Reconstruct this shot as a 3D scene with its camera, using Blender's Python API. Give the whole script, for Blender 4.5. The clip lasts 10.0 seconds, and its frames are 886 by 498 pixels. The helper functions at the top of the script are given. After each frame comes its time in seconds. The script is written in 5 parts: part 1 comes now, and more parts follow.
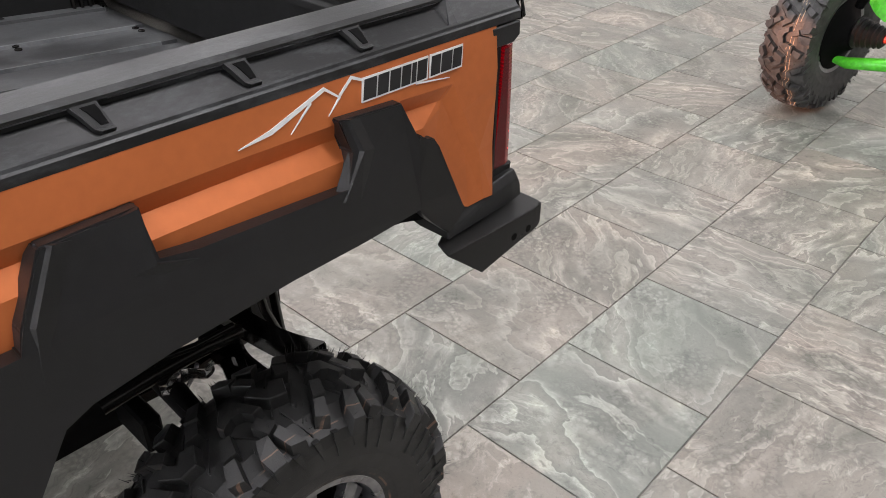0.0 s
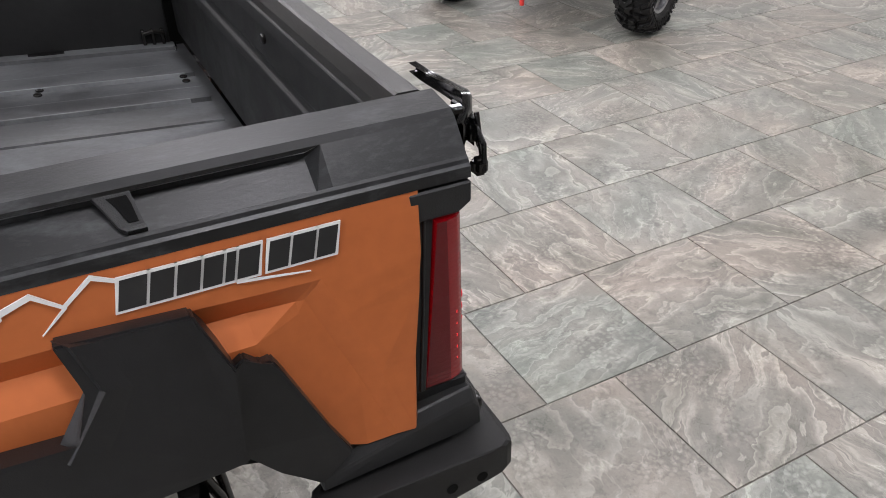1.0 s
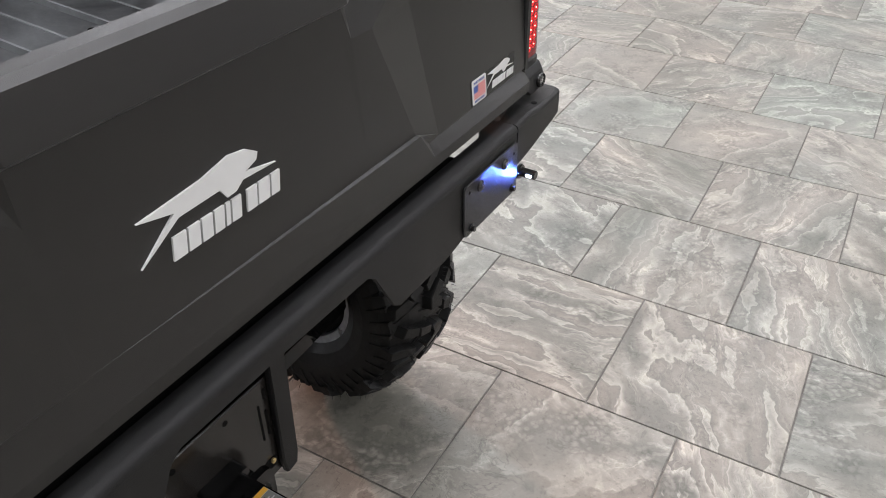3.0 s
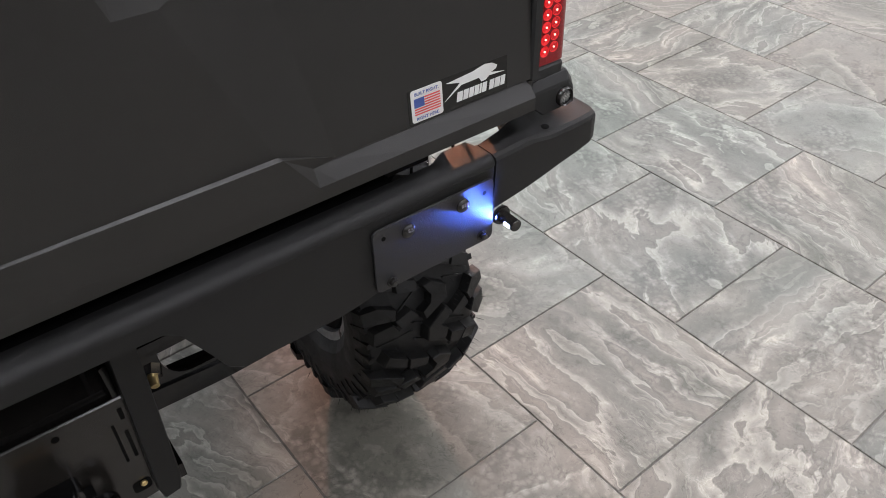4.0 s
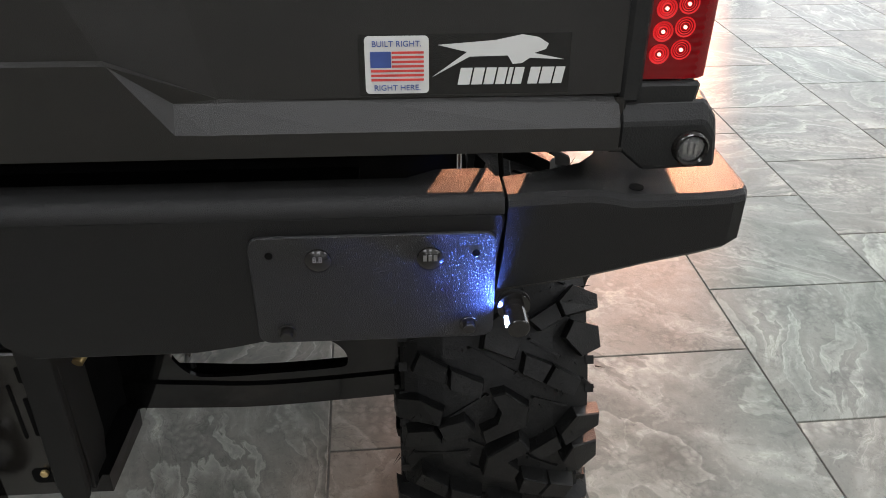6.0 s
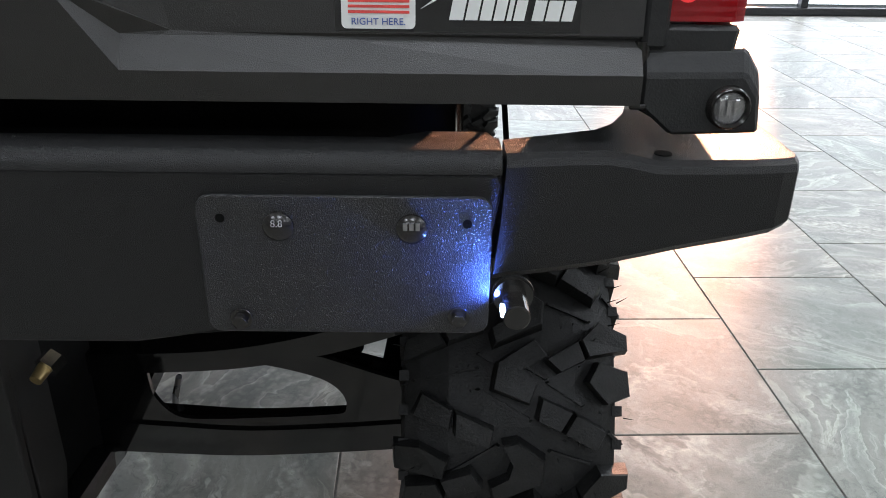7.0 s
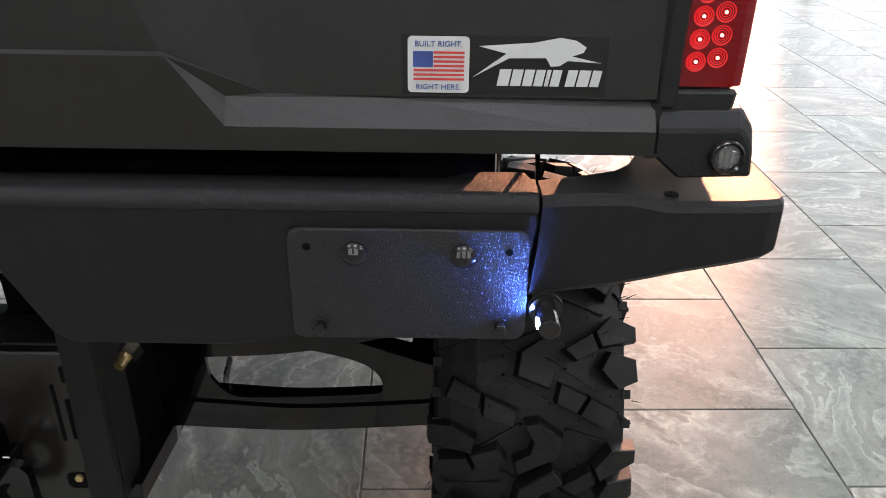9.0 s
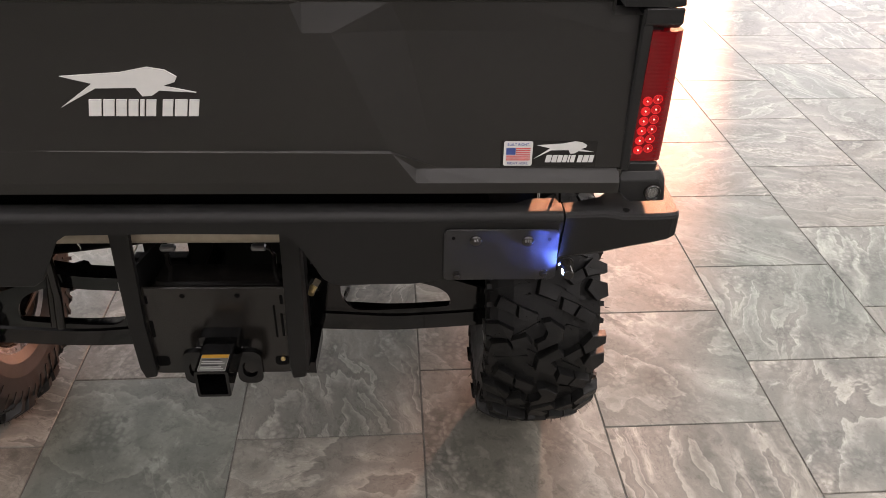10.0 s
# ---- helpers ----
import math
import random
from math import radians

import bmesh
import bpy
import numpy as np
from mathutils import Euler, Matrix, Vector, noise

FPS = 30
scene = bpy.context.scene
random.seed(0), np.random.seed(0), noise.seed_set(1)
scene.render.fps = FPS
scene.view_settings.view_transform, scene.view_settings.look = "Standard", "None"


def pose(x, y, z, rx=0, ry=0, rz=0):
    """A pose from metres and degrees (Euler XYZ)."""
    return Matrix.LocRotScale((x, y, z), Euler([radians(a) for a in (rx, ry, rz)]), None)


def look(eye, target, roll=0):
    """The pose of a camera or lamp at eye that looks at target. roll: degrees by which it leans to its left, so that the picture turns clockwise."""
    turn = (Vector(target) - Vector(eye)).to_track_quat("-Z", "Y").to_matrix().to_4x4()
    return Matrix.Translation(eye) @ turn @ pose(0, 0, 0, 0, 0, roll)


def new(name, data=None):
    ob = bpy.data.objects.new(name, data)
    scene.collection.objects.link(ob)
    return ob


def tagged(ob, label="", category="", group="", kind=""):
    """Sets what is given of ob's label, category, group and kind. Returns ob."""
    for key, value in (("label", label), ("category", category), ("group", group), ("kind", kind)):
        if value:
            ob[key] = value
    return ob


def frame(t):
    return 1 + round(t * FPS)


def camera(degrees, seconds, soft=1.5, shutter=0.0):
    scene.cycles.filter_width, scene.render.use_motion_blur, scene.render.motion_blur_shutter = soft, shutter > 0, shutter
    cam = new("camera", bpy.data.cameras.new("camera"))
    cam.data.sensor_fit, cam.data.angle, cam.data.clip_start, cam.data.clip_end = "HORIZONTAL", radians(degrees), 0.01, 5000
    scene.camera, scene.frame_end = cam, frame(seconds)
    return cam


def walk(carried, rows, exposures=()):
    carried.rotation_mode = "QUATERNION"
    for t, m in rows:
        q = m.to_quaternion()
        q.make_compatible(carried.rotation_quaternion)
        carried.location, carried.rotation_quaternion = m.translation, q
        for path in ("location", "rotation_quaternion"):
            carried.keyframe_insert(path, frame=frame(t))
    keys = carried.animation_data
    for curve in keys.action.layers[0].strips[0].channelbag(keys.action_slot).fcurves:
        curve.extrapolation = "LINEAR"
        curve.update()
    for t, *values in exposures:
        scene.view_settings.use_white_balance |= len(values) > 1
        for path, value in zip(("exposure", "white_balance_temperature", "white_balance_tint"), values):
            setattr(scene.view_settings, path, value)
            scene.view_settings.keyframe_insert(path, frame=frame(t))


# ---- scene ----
cam = camera(58.6, 10.0, 0.9)
PATH = [
    (0, (-1.461, 1.01, 1.52), (-0.334, -0.23, 0.428), 0.4),
    (0.5, (-1.397, 0.688, 1.493), (-0.166, -0.451, 0.404), 1.4),
    (1, (-1.312, 0.365, 1.503), (0.184, -0.41, 0.424), -1.3),
    (1.2, (-1.263, 0.226, 1.493), (0.321, -0.349, 0.416), -1.8),
    (1.5, (-1.186, 0.071, 1.509), (0.488, -0.127, 0.432), -2.4),
    (1.7, (-1.099, -0.017, 1.494), (0.579, -0.018, 0.407), -1.9),
    (2, (-0.932, -0.136, 1.471), (0.727, 0.038, 0.368), 0.1),
    (2.2, (-0.856, -0.205, 1.483), (0.777, 0.111, 0.372), -0.3),
    (2.5, (-0.735, -0.32, 1.473), (0.834, 0.225, 0.358), -1.1),
    (2.7, (-0.646, -0.426, 1.46), (0.864, 0.265, 0.345), -0.8),
    (3.8, (-0.024, -0.591, 1.399), (1.043, 0.501, 0.107), -2.2),
    (4, (0.059, -0.629, 1.376), (0.996, 0.585, 0.092), -1.4),
    (4.5, (0.221, -0.675, 1.35), (0.814, 0.751, 0.079), 0.9),
    (5, (0.343, -0.614, 1.325), (0.829, 0.852, 0.053), 0.6),
    (5.2, (0.373, -0.6, 1.308), (0.772, 0.891, 0.036), -0.3),
    (6.3, (0.541, -0.491, 1.042), (0.662, 1.259, 0.082), 1.1),
    (6.5, (0.545, -0.482, 1.016), (0.644, 1.298, 0.109), 1.0),
    (7, (0.554, -0.475, 0.99), (0.618, 1.338, 0.147), 0.8),
    (7.5, (0.556, -0.474, 0.986), (0.609, 1.339, 0.144), 0.8),
    (8, (0.554, -0.469, 0.981), (0.605, 1.334, 0.118), 0.8),
    (8.5, (0.546, -0.471, 0.988), (0.587, 1.335, 0.129), 0.8),
    (9, (0.52, -0.55, 1.071), (0.572, 1.226, 0.153), 0.9),
    (9.5, (0.465, -0.779, 1.255), (0.56, 0.89, 0.158), 1.0),
    (10, (0.341, -1.051, 1.468), (0.467, 0.608, 0.357), 1.3),
]
EXPOSURES = [(0.0, 0.0, 6500, 17), (1.0, -0.06, 6380, 18), (2.7, 0.0, 6350, 16), (3.8, -0.1, 6250, 16), (4.1, -0.1, 6300, 18), (4.4, 0.12, 6700, 24), (4.6, 0.12, 6750, 24), (4.9, 0.12, 7350, 25), (5.2, 0.12, 7350, 25), (6.3, -0.4, 6100, 9), (6.6, -0.35, 6100, 9), (7.2, -0.15, 5950, 11), (9.0, -0.2, 6200, 13), (9.4, -0.05, 6650, 19), (10.0, -0.15, 6880, 20)]
walk(cam, [(t, look(eye, target, roll)) for t, eye, target, roll in PATH], EXPOSURES)

# ---- world, sun and lamps ----
SUN_AZ, SUN_EL = radians(21), radians(5.5)      # from +y towards +x; low evening sun
world = bpy.data.worlds.new("world")
scene.world = world
world.use_nodes = True
wn = world.node_tree
sky = wn.nodes.new("ShaderNodeTexSky")
sky.sky_type, sky.sun_disc = "NISHITA", False
sky.sun_elevation, sky.sun_rotation = SUN_EL, SUN_AZ
wn.links.new(sky.outputs[0], wn.nodes["Background"].inputs[0])
wn.nodes["Background"].inputs[1].default_value = 0.15

sun = new("sun", bpy.data.lights.new("sun", "SUN"))
sun.data.energy, sun.data.angle, sun.data.color = 5.0, radians(0.6), (1.0, 0.42, 0.22)
sun.matrix_world = look((0, 0, 0), (-math.sin(SUN_AZ) * math.cos(SUN_EL), -math.cos(SUN_AZ) * math.cos(SUN_EL), -math.sin(SUN_EL)))


def area(name, at, target, w, h, watts, color=(1, 1, 1)):
    ob = new(name, bpy.data.lights.new(name, "AREA"))
    ob.data.shape, ob.data.size, ob.data.size_y, ob.data.energy, ob.data.color = "RECTANGLE", w, h, watts, color
    ob.matrix_world = look(at, target)
    return ob


CEIL = 3.6
LAMP_W = 39.0
WINDOW_W = 420.0
area("window_light", (1.37, 6.47, 1.43), (1.37, 0, 1.43), 11.3, 2.7, WINDOW_W, (0.93, 0.97, 1.0))
LAMPS = [(x, y) for x in (-1.8, 0.8, 4.2, 7.2) for y in (-5.4, -2.8, -0.2, 2.4)]
for lx, ly in LAMPS:
    area("ceiling_lamp_light", (lx, ly, CEIL - 0.075), (lx, ly + 0.001, 0), 1.16, 0.56, LAMP_W, (0.97, 0.99, 1.0))


# ---- materials ----
def mat_new(name):
    m = bpy.data.materials.new(name)
    m.use_nodes = True
    return m, m.node_tree, m.node_tree.nodes["Principled BSDF"]


def node(nt, kind, **sets):
    n = nt.nodes.new(kind)
    for k, v in sets.items():
        n.inputs[k].default_value = v
    return n


def ramp(nt, stops):
    r = nt.nodes.new("ShaderNodeValToRGB")
    while len(r.color_ramp.elements) < len(stops):
        r.color_ramp.elements.new(0.5)
    for e, (p, c) in zip(r.color_ramp.elements, stops):
        e.position, e.color = p, (*c, 1) if len(c) == 3 else c
    return r


def grey(v):
    return (v, v, v)


def surface(name, base, rough, metal=0.0, vary=0.25, grain=60.0, stain=5.0, bump=0.15, bump_scale=900.0, rough_vary=0.12, coat=0.0, spec=0.5, sheen=0.0):
    """A plain surface with stains, grain and fine relief."""
    m, nt, b = mat_new(name)
    co = nt.nodes.new("ShaderNodeTexCoord")
    n1 = node(nt, "ShaderNodeTexNoise", Scale=stain, Detail=5.0, Roughness=0.65)
    n2 = node(nt, "ShaderNodeTexNoise", Scale=grain, Detail=3.0)
    mix = nt.nodes.new("ShaderNodeMath"); mix.operation = "ADD"
    for n in (n1, n2):
        nt.links.new(co.outputs["Object"], n.inputs["Vector"])
    nt.links.new(n1.outputs[0], mix.inputs[0]); nt.links.new(n2.outputs[0], mix.inputs[1])
    lo, hi = 1 - vary, 1 + vary
    r = ramp(nt, [(0.35, tuple(c * lo for c in base)), (0.65, tuple(min(1, c * hi) for c in base))])
    half = nt.nodes.new("ShaderNodeMath"); half.operation = "MULTIPLY"; half.inputs[1].default_value = 0.5
    nt.links.new(mix.outputs[0], half.inputs[0]); nt.links.new(half.outputs[0], r.inputs[0])
    nt.links.new(r.outputs[0], b.inputs["Base Color"])
    mr = nt.nodes.new("ShaderNodeMapRange")
    mr.inputs[1].default_value, mr.inputs[2].default_value = 0.3, 0.7
    mr.inputs[3].default_value, mr.inputs[4].default_value = max(0.03, rough - rough_vary), min(1, rough + rough_vary)
    nt.links.new(n1.outputs[0], mr.inputs[0]); nt.links.new(mr.outputs[0], b.inputs["Roughness"])
    b.inputs["Metallic"].default_value, b.inputs["Coat Weight"].default_value = metal, coat
    b.inputs["Specular IOR Level"].default_value = spec
    b.inputs["Sheen Weight"].default_value, b.inputs["Sheen Roughness"].default_value, b.inputs["Sheen Tint"].default_value = sheen, 0.35, (1.0, 0.95, 0.88, 1)
    if bump:
        nb = node(nt, "ShaderNodeTexNoise", Scale=bump_scale, Detail=2.0)
        nt.links.new(co.outputs["Object"], nb.inputs["Vector"])
        bp = node(nt, "ShaderNodeBump", Strength=bump, Distance=0.001)
        nt.links.new(nb.outputs[0], bp.inputs["Height"]); nt.links.new(bp.outputs[0], b.inputs["Normal"])
    return m


def glow(name, color, power):
    m, nt, b = mat_new(name)
    b.inputs["Base Color"].default_value = (*color, 1)
    b.inputs["Emission Color"].default_value, b.inputs["Emission Strength"].default_value = (*color, 1), power
    return m


def tile_mat(name, island):
    """Porcelain tile printed like travertine: terraced strata, torn blotches and pits; each piece differs."""
    m, nt, b = mat_new(name)
    L = nt.links.new

    def math_(op, a, c=None, d=None):
        n = nt.nodes.new("ShaderNodeMath"); n.operation = op
        for k, x in enumerate((a, c, d)):
            if x is None:
                continue
            if isinstance(x, (int, float)):
                n.inputs[k].default_value = x
            else:
                L(x, n.inputs[k])
        return n.outputs[0]

    def vec(op, a, c, scale=None):
        n = nt.nodes.new("ShaderNodeVectorMath"); n.operation = op
        L(a, n.inputs[0])
        if scale is not None:
            n.inputs["Scale"].default_value = scale
        elif isinstance(c, tuple):
            n.inputs[1].default_value = c
        else:
            L(c, n.inputs[1])
        return n.outputs[0]

    def noise(v, scale, detail, rough, dist=0.0):
        n = node(nt, "ShaderNodeTexNoise", Scale=scale, Detail=detail, Roughness=rough, Distortion=dist)
        L(v, n.inputs["Vector"])
        return n.outputs[0]

    def times(a, c, fac=1.0):
        n = nt.nodes.new("ShaderNodeMix"); n.data_type, n.blend_type = "RGBA", "MULTIPLY"
        if isinstance(fac, float):
            n.inputs[0].default_value = fac
        else:
            L(fac, n.inputs[0])
        L(a, n.inputs[6]); L(c, n.inputs[7])
        return n.outputs[2]

    def curve(x, stops):
        r = ramp(nt, [(p, grey(c) if isinstance(c, float) else c) for p, c in stops]); L(x, r.inputs[0])
        return r.outputs[0]

    geo = nt.nodes.new("ShaderNodeNewGeometry")
    rnd = geo.outputs["Random Per Island"] if island else nt.nodes.new("ShaderNodeObjectInfo").outputs["Random"]
    wn_ = nt.nodes.new("ShaderNodeTexWhiteNoise"); wn_.noise_dimensions = "1D"
    L(rnd, wn_.inputs["W"])
    moved = vec("ADD", geo.outputs["Position"], vec("SCALE", wn_.outputs["Color"], None, 40.0))
    rot = nt.nodes.new("ShaderNodeVectorRotate"); rot.rotation_type = "Z_AXIS"
    L(math_("MULTIPLY", wn_.outputs["Value"], 6.28), rot.inputs["Angle"]); L(moved, rot.inputs["Vector"])
    v = rot.outputs[0]
    sep = nt.nodes.new("ShaderNodeSeparateColor"); L(wn_.outputs["Color"], sep.inputs[0])
    # strata run along one direction, more so in some pieces
    st = nt.nodes.new("ShaderNodeMapRange"); L(sep.outputs[1], st.inputs[0])
    st.inputs[1].default_value, st.inputs[2].default_value, st.inputs[3].default_value, st.inputs[4].default_value = 0.25, 0.65, 1.3, 4.2
    cmb = nt.nodes.new("ShaderNodeCombineXYZ"); cmb.inputs[0].default_value = 1.0; cmb.inputs[2].default_value = 1.0
    L(st.outputs[0], cmb.inputs[1])
    warp = node(nt, "ShaderNodeTexNoise", Scale=4.0, Detail=4.0, Roughness=0.6); L(v, warp.inputs["Vector"])
    sv = vec("MULTIPLY", vec("ADD", v, vec("SCALE", warp.outputs["Color"], None, 0.16)), cmb.outputs[0])
    height = noise(sv, 1.8, 6.0, 0.50, 0.4)
    blot = noise(v, 19.0, 10.0, 0.76, 0.5)
    fine = noise(v, 120.0, 6.0, 0.78)
    base = curve(height, [(0.30, (0.150, 0.157, 0.134)), (0.46, (0.205, 0.208, 0.183)), (0.58, (0.244, 0.239, 0.210)), (0.74, (0.292, 0.278, 0.243))])
    # terraces: each contour ends in a pale rim with a thin dark edge
    saw = math_("FRACT", math_("MULTIPLY", height, 7.5))
    terrace = curve(saw, [(0.0, 0.80), (0.12, 0.84), (0.45, 0.92), (0.64, 1.12), (0.82, 1.50), (0.92, 1.72), (0.975, 0.92), (1.0, 0.78)])
    where = curve(noise(v, 3.4, 3.0, 0.5), [(0.34, 0.35), (0.56, 1.0)])
    some = nt.nodes.new("ShaderNodeMapRange"); L(sep.outputs[0], some.inputs[0])
    some.inputs[1].default_value, some.inputs[2].default_value, some.inputs[3].default_value, some.inputs[4].default_value = 0.1, 0.9, 0.55, 1.05
    col = times(base, terrace, math_("MULTIPLY", where, some.outputs[0]))
    # torn blotches
    torn = curve(blot, [(0.34, 0.62), (0.42, 0.78), (0.45, 0.98), (0.55, 1.0), (0.58, 1.16), (0.66, 1.32)])
    patch = curve(noise(v, 4.2, 4.0, 0.6), [(0.38, 0.15), (0.56, 0.9)])
    col = times(col, torn, patch)
    # crusted patches of small pale grains
    vor = node(nt, "ShaderNodeTexVoronoi", Scale=62.0, Randomness=1.0)
    jit = node(nt, "ShaderNodeTexNoise", Scale=40.0, Detail=3.0); L(v, jit.inputs["Vector"])
    L(vec("ADD", v, vec("SCALE", jit.outputs["Color"], None, 0.018)), vor.inputs["Vector"])
    crust = curve(noise(v, 5.0, 5.0, 0.62), [(0.51, 0.0), (0.60, 0.65)])
    col = times(col, curve(vor.outputs["Distance"], [(0.0, 1.30), (0.30, 1.12), (0.48, 0.84), (0.62, 0.62)]), crust)
    # cracks and pale threads
    for scale, level, width, tone in ((4.0, 0.50, 0.020, 1.38), (5.2, 0.45, 0.010, 0.66), (9.0, 0.55, 0.018, 1.22)):
        thread = curve(math_("ABSOLUTE", math_("SUBTRACT", noise(sv, scale, 9.0, 0.60, 0.6), level)), [(0.0, tone), (width * 0.5, 1 + (tone - 1) * 0.7), (width, 1.0)])
        col = times(col, thread, curve(noise(v, scale * 0.8, 2.0, 0.5), [(0.48, 0.0), (0.58, 0.9)]))
    # greenish grey to rosy beige, between pieces and within
    tone = math_("ADD", noise(v, 2.2, 2.0, 0.5), math_("MULTIPLY", sep.outputs[2], 0.55))
    col = times(col, curve(tone, [(0.38, (0.95, 1.0, 0.98)), (0.66, (1.0, 0.985, 0.98)), (0.95, (1.05, 0.965, 0.935))]))
    # pits and pale crystals
    col = times(col, curve(fine, [(0.29, 0.30), (0.36, 0.82), (0.44, 1.0), (0.60, 1.02), (0.68, 1.38)]), 0.85)
    L(col, b.inputs["Base Color"])
    rr = nt.nodes.new("ShaderNodeMapRange"); rr.inputs[3].default_value, rr.inputs[4].default_value = 0.28, 0.48
    L(blot, rr.inputs[0]); L(rr.outputs[0], b.inputs["Roughness"])
    bp = node(nt, "ShaderNodeBump", Strength=0.35, Distance=0.0015)
    L(math_("ADD", blot, fine), bp.inputs["Height"]); L(bp.outputs[0], b.inputs["Normal"])
    return m


M = dict(
    tile=tile_mat("floor_tile", False), tile_far=tile_mat("floor_tile_far", True),
    grout=surface("grout", (0.20, 0.19, 0.17), 0.9, bump=0.4),
    wall=surface("painted_wall", (0.46, 0.45, 0.43), 0.8, vary=0.05),
    ceiling=surface("ceiling_board", (0.5, 0.5, 0.49), 0.9, vary=0.04),
    plastic=surface("moulded_black_plastic", (0.014, 0.0143, 0.0143), 0.48, spec=0.34, bump=0.35, bump_scale=700, vary=0.15),
    gate=surface("tailgate_plastic", (0.0118, 0.0111, 0.0100), 0.36, spec=0.52, bump=0.3, bump_scale=1500, vary=0.12, rough_vary=0.015, sheen=0.13),
    film=surface("clear_sticker_film", (0.0105, 0.0100, 0.0092), 0.26, spec=0.45, bump=0.1, vary=0.1, rough_vary=0.04),
    dusty=surface("scuffed_grey_plastic", (0.034, 0.036, 0.037), 0.40, vary=0.45, stain=9, grain=120, bump=0.3, rough_vary=0.14),
    bedfloor=surface("scuffed_bed_floor", (0.026, 0.0275, 0.029), 0.34, vary=0.5, stain=5, grain=90, bump=0.25, rough_vary=0.16),
    steel=surface("powder_coated_steel", (0.0075, 0.0074, 0.0072), 0.42, spec=0.29, bump=0.7, bump_scale=1500, vary=0.1, rough_vary=0.05),
    plate=surface("hammered_black_steel", (0.009, 0.009, 0.0093), 0.30, bump=1.0, bump_scale=1300, vary=0.1, rough_vary=0.04),
    arm=surface("satin_black_arm_paint", (0.003, 0.003, 0.003), 0.09, spec=0.42, bump=0.0, vary=0.1, rough_vary=0.05),
    gloss=surface("gloss_black_steel", (0.011, 0.010, 0.009), 0.19, spec=0.5, bump=0.0, vary=0.1, rough_vary=0.05),
    hitch_gloss=surface("gloss_hitch_paint", (0.012, 0.0105, 0.009), 0.24, spec=0.5, bump=0.05, bump_scale=300, vary=0.1, rough_vary=0.03),
    tube_beige=surface("beige_tube_coating", (0.34, 0.29, 0.22), 0.42, vary=0.15),
    lever=surface("polished_black_lever", (0.009, 0.009, 0.009), 0.10, spec=0.6, bump=0.0, vary=0.1, rough_vary=0.03),
    label_grey=surface("label_print", (0.20, 0.20, 0.19), 0.4, bump=0),
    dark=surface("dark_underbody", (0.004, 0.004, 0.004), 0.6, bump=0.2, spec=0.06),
    rubber=surface("tyre_rubber", (0.0080, 0.0080, 0.0077), 0.52, spec=0.29, bump=0.6, bump_scale=420, vary=0.55, grain=70, stain=14.0, rough_vary=0.16),
    flare=surface("matt_black_flare_plastic", (0.0100, 0.0100, 0.0104), 0.44, spec=0.38, bump=0.3, bump_scale=900, vary=0.18, stain=3.0),
    orange=surface("copper_orange_paint", (0.53, 0.148, 0.042), 0.40, metal=0.45, vary=0.06, bump=0.05, bump_scale=1500, rough_vary=0.03),
    white=surface("white_print", (0.62, 0.62, 0.60), 0.45, vary=0.03, bump=0),
    ink=surface("black_print", (0.012, 0.012, 0.012), 0.4, bump=0),
    blue=surface("blue_print", (0.05, 0.09, 0.30), 0.45, bump=0),
    redink=surface("red_print", (0.62, 0.06, 0.05), 0.45, bump=0),
    amber=surface("amber_print", (0.80, 0.42, 0.05), 0.45, bump=0),
    zinc=surface("yellow_zinc", (0.62, 0.47, 0.22), 0.35, metal=0.9, bump=0.1),
    chrome=surface("bright_metal", (0.62, 0.62, 0.62), 0.2, metal=1.0, bump=0.0),
    alloy=surface("machined_alloy", (0.30, 0.30, 0.31), 0.3, metal=0.9, bump=0.05),
    green=surface("green_paint", (0.08, 0.60, 0.03), 0.35, bump=0, coat=0.4),
    redpaint=surface("red_paint", (0.60, 0.04, 0.03), 0.4, bump=0),
    alu=surface("dark_window_frame", (0.03, 0.03, 0.032), 0.4, metal=0.3),
    led=glow("red_led", (1.0, 0.22, 0.18), 6.0),
    # reflector cups emit: the LED light they throw back is put in as glow
    dish=glow("glowing_red_reflector", (0.75, 0.008, 0.012), 0.22),
    plate_led=glow("blue_white_led", (0.45, 0.6, 1.0), 60.0),
    panel=glow("lamp_diffuser", (1.0, 0.97, 0.93), 3.0),
    paving=surface("outside_paving", (0.45, 0.44, 0.42), 0.9, bump=0.2),
)


